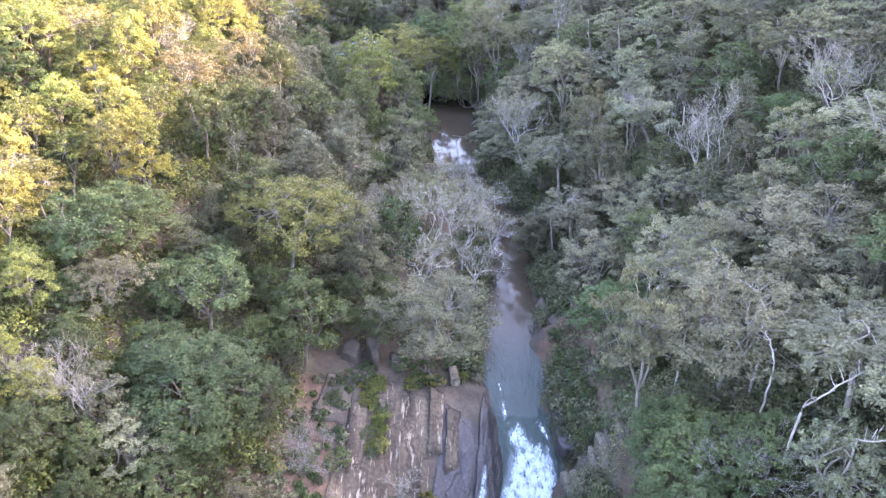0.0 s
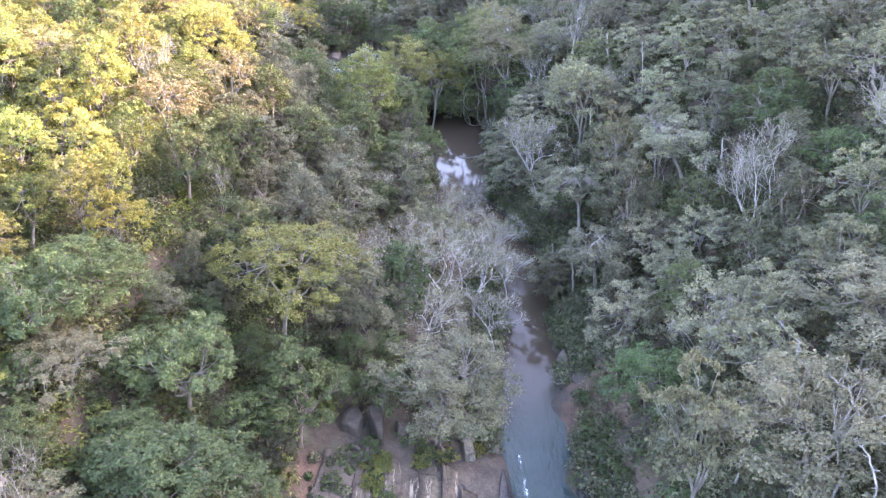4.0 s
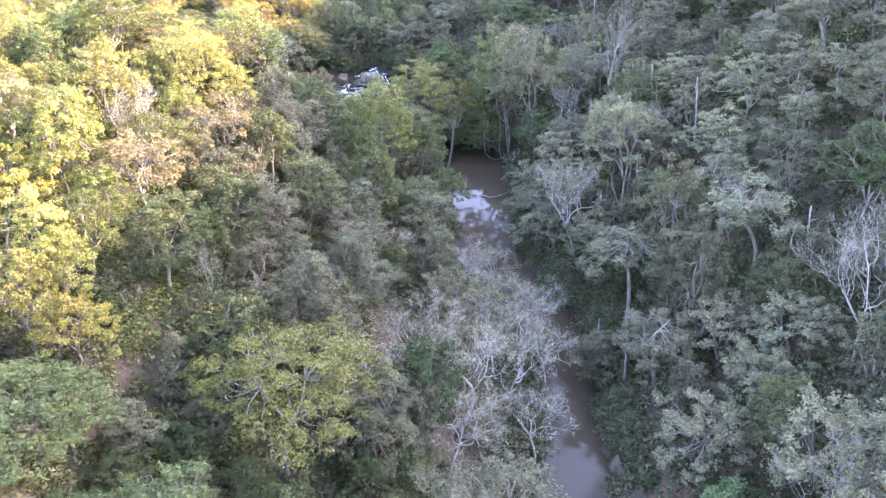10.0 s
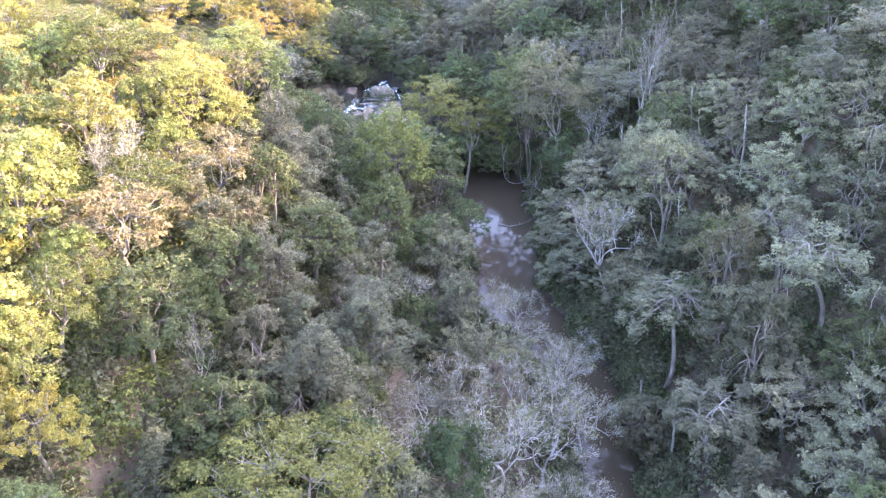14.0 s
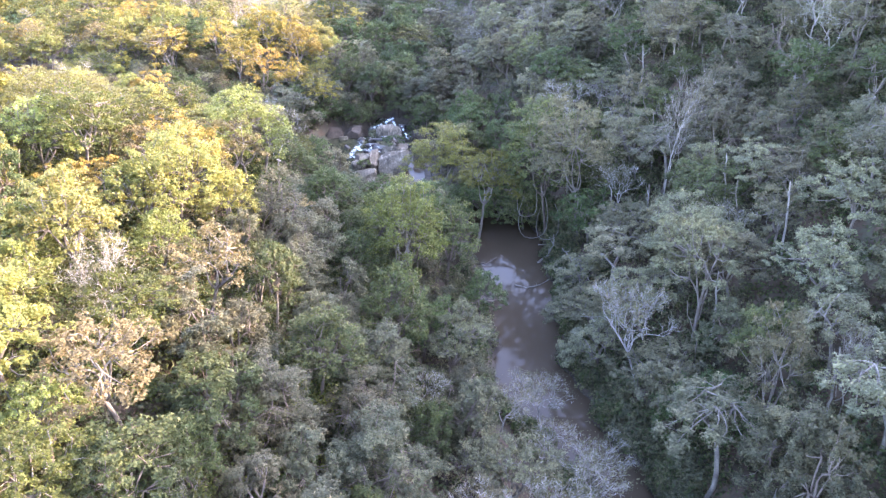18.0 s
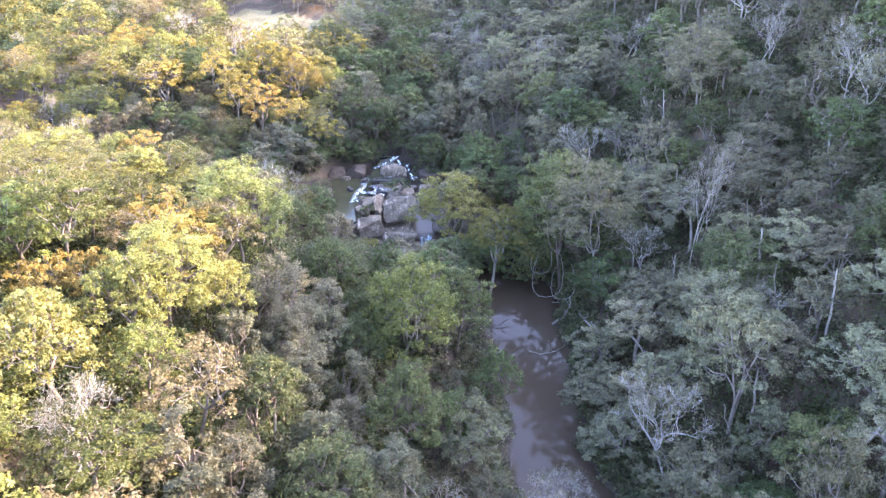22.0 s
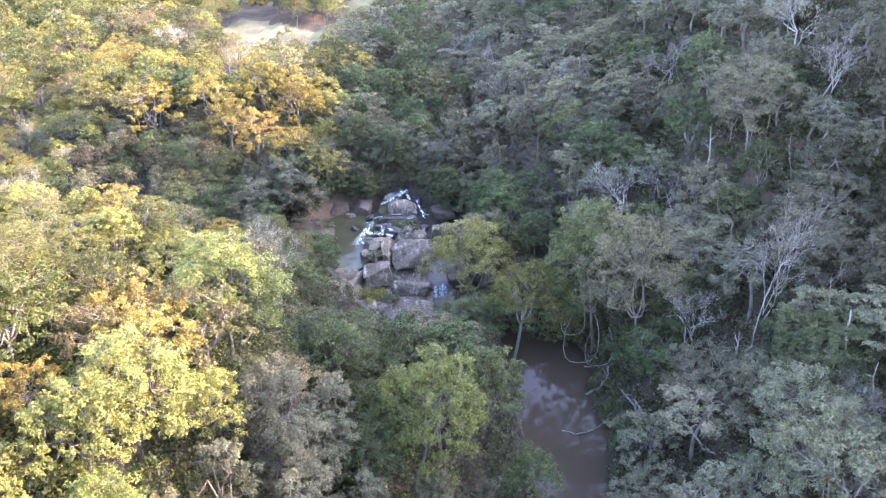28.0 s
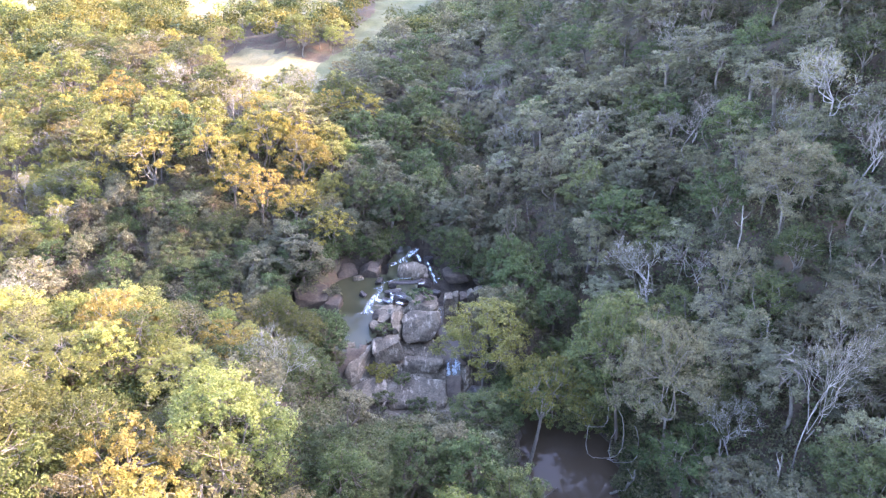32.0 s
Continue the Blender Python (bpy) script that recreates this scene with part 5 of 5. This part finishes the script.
# ---- far woods and low scrub, joined ----
def clumps(name, places, sizes, per, length, width, mats, label, seed):
    rng = np.random.default_rng(seed)
    verts, faces, n0 = [], [], 0
    d = rng.normal(size=(len(places), per, 3))
    d /= np.linalg.norm(d, axis=2)[..., None]
    d[..., 2] = np.abs(d[..., 2]) * 1.1 - 0.15
    wob = 1 + 0.3 * np.sin(d[..., 0:1] * 7 + sizes[:, None, None]) * np.sin(d[..., 1:2] * 6 + 2 * sizes[:, None, None])
    c = places[:, None] + d * sizes[:, None, None] * wob * rng.uniform(0.75, 1.0, (len(places), per, 1))
    v, f = leaves_at(c.reshape(-1, 3), d.reshape(-1, 3) * 0.7, rng, length, width, stir=0.5, up=0.4)
    me = mesh_from(name, v, f, mats)
    me.polygons.foreach_set("material_index", np.repeat(rng.integers(0, len(mats), len(places)), per).astype(np.int32))
    return tagged(new(name, me), label, "vegetation", kind="stuff")


rng = np.random.default_rng(3)
fx = np.concatenate([rng.uniform(-250, 210, 6800), rng.uniform(-360, 330, 2600)])
fy = np.concatenate([rng.uniform(40, 500, 6800), rng.uniform(20, 900, 2600)])
far_ok = ((fy > 347) | (fx > 36 + 0.42 * fy) | (fx < -44 - 0.42 * fy) | ((fy > 268) & ((fx < -150) | (fx > 120)))) & ~in_meadow(fx, fy) & (np.abs(fx) < 60 + 0.75 * fy)
far_ok &= (fx < 150) | (fy > 250) | (np.arange(len(fx)) >= 6800)
fx, fy = fx[far_ok], fy[far_ok]
size = rng.uniform(2.8, 5.2, len(fx))
tops = np.stack([fx, fy, ground_at(fx, fy) + size * 1.5], 1)
# Sunlit and shaded sides get separate palettes; the light is put into leaf colour.
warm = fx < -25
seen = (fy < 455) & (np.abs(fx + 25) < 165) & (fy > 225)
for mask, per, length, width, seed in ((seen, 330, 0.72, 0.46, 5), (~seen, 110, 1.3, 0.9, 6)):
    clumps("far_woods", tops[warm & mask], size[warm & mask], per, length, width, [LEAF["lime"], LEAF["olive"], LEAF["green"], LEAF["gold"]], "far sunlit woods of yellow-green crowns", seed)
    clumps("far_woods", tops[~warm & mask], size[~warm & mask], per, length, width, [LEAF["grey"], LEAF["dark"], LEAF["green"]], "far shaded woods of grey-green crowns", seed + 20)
nx, ny = rng.uniform(-95, 95, 900), rng.uniform(-75, 30, 900)
dry_land = (nx < bank_l(ny) - 3) | (nx > bank_r(ny) + 3)
nx, ny = nx[dry_land], ny[dry_land]
ns = rng.uniform(2.6, 4.4, len(nx))
clumps("far_woods", np.stack([nx, ny, ground_at(nx, ny) + ns * 1.3], 1), ns, 220, 0.75, 0.5, [LEAF["grey"], LEAF["dark"], LEAF["green"]], "woods along the lower river", 41)
sx, sy = rng.uniform(-110, 110, 12000), rng.uniform(25, 275, 12000)
ok = (np.abs(sx + 5) < 45 + 0.35 * sy)
ok &= np.array([not open_ground(a, b) for a, b in zip(sx, sy)])
sx, sy = sx[ok], sy[ok]
low = np.where(rng.uniform(size=len(sx)) < 0.3, rng.uniform(1.6, 3.0, len(sx)), rng.uniform(0.8, 1.6, len(sx)))
ey = rng.uniform(40, 182, 1500)
ex = np.where(rng.uniform(size=1500) < 0.5, bank_l(ey) - rng.uniform(0.4, 4.5, 1500), bank_r(ey) + rng.uniform(0.3, 4.0, 1500))
ry = rng.uniform(84, 181, 1500)
ey, ex = np.concatenate([ey, ry]), np.concatenate([ex, bank_r(ry) + rng.uniform(0.0, 3.6, 1500)])
bare = ((ex < 9) & (ey < 67)) | ((ex > 9) & (ey > 69) & (ey < 78) & ((ey * 7.3) % 1 < 0.7)) | ((ex > 9) & (ey > 49.5) & (ey < 55.5))
lx, ly = rng.uniform(-35, -10, 620), rng.uniform(150, 168, 620)
ax = rng.uniform(0, 6.283, 260)
px, py = -33 + 13.5 * np.cos(ax), 199 + 15 * np.sin(ax)
wet = (upper_pool(px, py) < 1.5) | ((px > -34) & (py < 206))
sx, sy = np.concatenate([sx, ex[~bare], lx, px[~wet]]), np.concatenate([sy, ey[~bare], ly, py[~wet]])
low = np.concatenate([low, rng.uniform(0.6, 1.7, (~bare).sum()), rng.uniform(0.9, 2.2, len(lx)), rng.uniform(0.9, 2.2, (~wet).sum())])
qx, qy = rng.uniform(-19, -11, 90), rng.uniform(45, 64, 90)
sx, sy, low = np.concatenate([sx, qx]), np.concatenate([sy, qy]), np.concatenate([low, rng.uniform(0.3, 0.8, 90)])
clumps("undergrowth", np.stack([sx, sy, ground_at(sx, sy) + low * 0.4], 1), low, 84, 0.36, 0.23, [LEAF["green"], LEAF["dark"], LEAF["grey"]], "low green undergrowth covering the slopes", 8)
ux, uy = rng.uniform(-62, -14, 3200), rng.uniform(28, 150, 3200)
ok = np.array([not open_ground(a, b) for a, b in zip(ux, uy)])
ux, uy = ux[ok], uy[ok]
us = rng.uniform(0.9, 2.3, len(ux))
clumps("undergrowth", np.stack([ux, uy, ground_at(ux, uy) + us * 0.5], 1), us, 100, 0.34, 0.22, [LEAF["green"], LEAF["lime"], LEAF["olive"], LEAF["dark"]], "yellow-green undergrowth below the slope's trees", 18)
ux, uy = rng.uniform(14, 33, 260), rng.uniform(27, 53, 260)
us = rng.uniform(1.4, 2.8, 260)
clear = ~((ux < 18.5) & (uy > 49.5) & (uy < 55.5))
ux, uy, us = ux[clear], uy[clear], us[clear]
clumps("undergrowth", np.stack([ux, uy, ground_at(ux, uy) + us * 0.5], 1), us, 240, 0.25, 0.15, [LEAF["green"], LEAF["grey"], LEAF["dark"]], "dense grey-green bushes beside the chute", 29)
ux, uy = rng.uniform(13, 85, 4200), rng.uniform(26, 262, 4200)
ok = np.array([not open_ground(a, b) for a, b in zip(ux, uy)])
ux, uy = ux[ok], uy[ok]
us = rng.uniform(1.1, 2.9, len(ux))
clumps("undergrowth", np.stack([ux, uy, ground_at(ux, uy) + us * 0.5], 1), us, 84, 0.38, 0.25, [LEAF["green"], LEAF["grey"], LEAF["dark"]], "grey-green undergrowth on the shaded slope", 19)
bx, by = rng.uniform(-260, -90, 260), rng.uniform(360, 470, 260)
bs = rng.uniform(1.2, 3.2, 260)
clumps("scattered_bushes", np.stack([bx, by, ground_at(bx, by) + bs * 0.6], 1), bs, 120, 0.7, 0.45, [LEAF["lime"], LEAF["rust"], LEAF["olive"]], "scattered dry bushes on a sunlit grassy slope", 9)

# ---- plants on the rocks ----
for sx0, sy0, h0, r0 in ((-9.6, 63.2, 1.8, 2.0), (-11.2, 51.5, 1.4, 1.6), (-4.0, 47.8, 2.2, 2.4), (-12.6, 59.5, 1.2, 1.3), (2.0, 69.0, 2.4, 1.8), (-2.2, 65.4, 2.0, 2.4), (-5.2, 66.2, 1.6, 1.6), (-14.5, 50.0, 1.4, 1.8)):
    stand("shrub", sx0, sy0, h0, r0, group="shrubs on the rocks")
for sx0, sy0, h0, r0 in ((-3.4, 64.0, 0.7, 1.5), (-1.0, 64.6, 0.6, 1.2), (2.4, 66.2, 0.6, 0.8), (-1.7, 50.5, 1.0, 0.9)):
    stand("grass_tuft", sx0, sy0, h0 + 0.6, r0, group="tufts on the rocks")
for i in range(18):
    ty = 54.5 + 9.5 * (i + RNG.uniform(-0.4, 0.4)) / 18
    stand("grass_tuft" if i % 3 else "shrub", -7.9 + 0.4 * math.sin(ty * 0.8) + RNG.uniform(-0.9, 0.9), ty, RNG.uniform(0.7, 1.4), RNG.uniform(0.8, 1.4), group="tufts on the rocks")


def on_rock(species, x, y, z, height, radius):
    ob = stand(species, x, y, height, radius, group="plants on the ledges")
    ob.location.z = z
    return ob


on_rock("shrub", -20.8, 193.0, 8.4, 2.4, 2.5)
on_rock("shrub", -26.8, 187.0, 6.2, 1.8, 1.5)
on_rock("grass_tuft", -27.2, 180.6, 2.6, 1.2, 2.2)
on_rock("grass_tuft", -25.4, 181.0, 2.6, 1.0, 1.4)
on_rock("shrub", -14.2, 205.4, 6.8, 1.2, 2.0)
on_rock("shrub", -25.8, 173.5, 2.4, 2.2, 2.2)
on_rock("shrub", -20.0, 172.2, 2.2, 2.4, 2.4)
on_rock("shrub", -23.4, 178.4, 2.6, 1.6, 1.6)
stand("grey_leaved_tree", -37.5, 181.5, 6.0, 3.8, group="bushes by the pool", label="grey-green bush leaning over the pool")
stand("grey_leaved_tree", -40.5, 184.5, 6.5, 3.6, group="bushes by the pool", label="grey-green bush leaning over the pool")
for kx, ky, kh, kr in ((-36.0, 179.0, 5.0, 3.2), (-34.5, 175.5, 4.5, 2.8), (-41.5, 187.6, 5.0, 2.8), (-38.8, 182.6, 5.5, 3.2), (-33.4, 170.5, 5.0, 3.0)):
    stand("broadleaf_tree", kx, ky, kh, kr, group="bushes by the pool", label="dull green bush on the near rim of the pool")
stand("broadleaf_tree", -11.0, 163.5, 7.5, 4.2, group="bushes by the pool", label="rounded green tree below the rock ledges")
stand("half_bare_tree", -18.5, 165.5, 4.2, 2.4, group="bushes by the pool", label="grey leafless bush below the rock ledges")
for i in range(16):
    stand("bare_tree", -16.8 + 5.0 * RNG.uniform(), 47.5 + 9 * RNG.uniform(), 1.6 + 1.2 * RNG.uniform(), 1.0 + 0.8 * RNG.uniform(), lean=(RNG.uniform(-40, 40), RNG.uniform(-40, 40)), group="dead brush on the bank", label="dry leafless brush lying on bare earth")
for kx, ky, kh, kr in ((-46.5, 204.5, 11, 4.6), (-41.5, 208.0, 10, 4.2), (-37.0, 211.5, 11, 4.6), (-28.5, 220.0, 12, 4.6), (-24.0, 224.0, 12, 4.4), (-19.0, 221.0, 11, 4.4), (-13.0, 214.0, 12, 4.8), (-9.5, 206.5, 11, 4.4), (-49.5, 197.5, 10, 4.2), (-48.0, 189.0, 8, 3.8), (-6.5, 199.0, 10, 4.0)):
    stand("dark_tree" if kx < -35 or kx > -15 else "grey_leaved_tree", kx, ky, kh, kr, lean=(0.0, 9.0), group="trees round the upper pool", label="bushy dark green tree hanging over the upper pool")


for kx, ky, kh, kr in ((-43.5, 200.5, 8.0, 3.4), (-40.0, 203.5, 7.0, 3.0), (-37.6, 207.8, 8.0, 3.2), (-34.0, 210.2, 7.0, 3.0), (-30.6, 211.0, 7.5, 3.0), (-28.4, 214.8, 8.0, 3.2), (-17.6, 211.6, 7.0, 3.0), (-13.6, 209.2, 6.5, 2.8), (-9.6, 207.0, 7.0, 3.0), (-7.4, 201.6, 6.5, 2.8), (-46.6, 198.4, 7.0, 3.0), (-21.6, 217.2, 9.0, 3.4), (-39.8, 206.4, 6.0, 3.0), (-42.6, 203.2, 6.0, 3.0), (-45.6, 201.4, 7.0, 3.2)):
    stand("broadleaf_tree", kx, ky, kh, kr, lean=(0.0, 12.0), group="trees round the upper pool", label="low green tree hanging over the shaded rocks")


for kx, ky, kh, kr in ((-4.4, 178.6, 6.0, 3.0), (-0.6, 180.4, 6.5, 3.2), (3.6, 179.8, 6.0, 3.0), (6.6, 176.8, 6.0, 2.8)):
    stand("canopy_tree", kx, ky, kh, kr, lean=(0.0, 10.0), group="trees round the lower pool", label="low green tree hanging over the head of the pool")


# ---- snags, fallen limbs and vines ----
def limb(name, points, r0, r1, mat, label, category, sides=7, knots=()):
    """A bent length of wood through the points, with stubs of side branches."""
    rng = np.random.default_rng(len(points) * 7 + int(abs(points[0][0]) * 10))
    pile = Pile()
    pts = np.array(points, float)
    k = np.linspace(0, len(pts) - 1, len(pts) * 4)
    way = np.stack([np.interp(k, np.arange(len(pts)), pts[:, i]) for i in range(3)], 1)
    way[1:-1] += rng.normal(size=way[1:-1].shape) * r0 * 0.35
    pile.add(*tube_rows(way, np.linspace(r0, r1, len(way)), sides))
    for f in knots:
        a = way[int(f * (len(way) - 1))]
        d = rng.normal(size=3) * (0.6, 0.6, 0.2) + np.array([0, 0, 1.0])
        d /= np.linalg.norm(d)
        n = rng.uniform(5, 11) * r0
        pile.add(*tube_rows(bend(a, a + d * n, rng, 3), np.linspace(r1 * 0.9 + 0.02, r1 * 0.35, 4), 5))
    return tagged(new(name, pile.mesh(name, mat)), label, category)


def snag(x, y, height, lean, label="pale broken trunk standing dead among the trees"):
    z = float(ground_at(x, y))
    return limb("snag", [(x, y, z - 0.5), (x + lean * 0.4, y, z + height * 0.5), (x + lean, y + 0.3, z + height)], 0.17, 0.08, PALE, label, "dead tree", knots=(0.75, 0.9))


for sx0, sy0, h0, l0 in ((30.3, 105.8, 11.5, -1.2), (24.0, 122.0, 10.5, -1.0), (33.0, 128.0, 11.0, -1.4), (21.5, 146.0, 10.5, -0.9), (30.0, 140.0, 12.0, -1.6), (15.5, 100.0, 8.5, -0.7), (17.2, 93.5, 9.0, -0.8),
                         (26.5, 165.0, 11.0, -1.2), (17.5, 152.0, 10.0, -0.8), (36.0, 96.0, 11.0, -1.3), (14.6, 131.0, 8.0, -0.6), (-27.8, 113.6, 11.0, 1.2), (-29.5, 112.5, 10.0, 2.2), (-17.0, 99.0, 8.0, 0.8), (28.0, 183.0, 12.0, -1.3)):
    snag(sx0, sy0, h0, l0)
for i in range(44):
    sy0 = 84 + 150 * RNG.uniform()
    sx0 = float(bank_r(sy0)) + 3 + 34 * RNG.uniform() ** 1.3
    sz0, sh0, sl0 = float(ground_at(sx0, sy0)), RNG.uniform(6, 13), RNG.uniform(-3.5, 1.5)
    limb("bare_sapling", [(sx0, sy0, sz0 - 0.5), (sx0 + 0.3 * sl0, sy0 - 0.3, sz0 + 0.5 * sh0), (sx0 + 0.8 * sl0, sy0 + 0.3, sz0 + 0.8 * sh0), (sx0 + sl0, sy0, sz0 + sh0)], RNG.uniform(0.06, 0.1), 0.03, STEM, "thin grey leafless sapling leaning on the shaded slope", "tree", sides=5, knots=(0.6, 0.75, 0.9))
limb("fallen_limb", [(7.0, 158.5, 0.9), (8.4, 157.4, 3.2), (9.2, 157.0, 5.6), (9.0, 156.6, 8.0)], 0.22, 0.09, PALE, "pale fallen limb propped on the bank over the pool", "fallen branch", knots=(0.4, 0.7))
limb("fallen_limb", [(13.8, 150.0, 6.0), (12.0, 150.5, 5.4), (11.0, 151.5, 6.6), (9.8, 152.0, 8.0)], 0.24, 0.10, PALE, "pale forked dead limb lying on the slope", "fallen branch", knots=(0.5, 0.8))
limb("sunken_branch", [(-7.2, 159.5, 1.5), (-4.6, 158.2, 1.15), (-2.4, 157.4, 1.25), (-0.4, 158.6, 1.9)], 0.2, 0.06, BARK, "dark branch lying half sunk in the pool", "fallen branch", knots=(0.3, 0.5, 0.8))
limb("sunken_branch", [(2.2, 151.0, 1.2), (4.2, 150.4, 1.1), (6.6, 151.0, 1.3), (8.8, 152.0, 2.2)], 0.1, 0.04, PALE, "thin pale branch reaching into the pool", "fallen branch", knots=(0.6,))
limb("sunken_branch", [(7.6, 164.5, 1.1), (9.0, 164.2, 1.3), (10.6, 164.4, 2.0)], 0.09, 0.05, PALE, "broken pale pole at the water's edge", "fallen branch")
for vx, vy, vz, vr in ((6.0, 162.0, 7.6, 2.6), (8.5, 161.0, 7.0, 2.0), (5.2, 165.5, 9.0, 1.8)):
    limb("hanging_vine", [(vx + vr * math.cos(a), vy + 0.4 * math.sin(3 * a), vz + 1.5 * vr * math.sin(a) * (1.0 if math.sin(a) < 0 else 1.7)) for a in np.linspace(0.35 * math.pi, -1.25 * math.pi, 12)], 0.07, 0.05, PALE, "pale looping vine hanging from the bank trees", "vine", sides=5)


def dead_tree(points, r0=0.13, label="pale dead tree with forked limbs above the canopy"):
    """A dead stem from the ground up through the points, forking near its end."""
    x, y, z = points[0]
    foot = (x + 0.6, y + 0.8, float(ground_at(x + 0.6, y + 0.8)) - 0.5)
    return limb("dead_tree", [foot, (x + 0.3, y + 0.4, (foot[2] + z) / 2 + 1.0)] + points, r0, 0.045, PALE, label, "dead tree", knots=(0.55, 0.66, 0.74, 0.8, 0.86, 0.9, 0.95))


dead_tree([(26.9, 45.9, 27.8), (26.5, 47.8, 29.3), (26.1, 51.0, 28.6)])
dead_tree([(27.5, 56.5, 26.6), (27.1, 60.4, 26.4)], 0.11)
dead_tree([(25.6, 36.5, 27.2), (27.5, 37.0, 28.6), (29.5, 37.0, 30.4)])
dead_tree([(25.8, 41.5, 27.0), (25.9, 43.5, 28.0), (25.6, 45.3, 27.8)], 0.11)
dead_tree([(27.8, 33.1, 27.7), (28.8, 32.0, 28.8)], 0.12)
dead_tree([(22.1, 50.3, 24.8), (21.8, 53.3, 25.4)], 0.11)
stand("bare_tree", -30.2, 43.2, 12.5, 3.4, label="pale forked dead tree above the green crowns")
limb("fallen_limb", [(14.2, 143.6, 12.2), (14.9, 141.0, 12.6), (15.7, 137.9, 12.4), (16.4, 136.0, 13.2)], 0.2, 0.08, PALE, "pale forked dead limb lying across shrubs on the slope", "fallen branch", knots=(0.3, 0.5, 0.7, 0.9))
limb("fallen_limb", [(11.5, 151.0, 7.2), (12.0, 146.0, 8.0), (12.3, 140.5, 9.2)], 0.12, 0.05, PALE, "long thin pale limb lying down the bank", "fallen branch", knots=(0.5, 0.8))
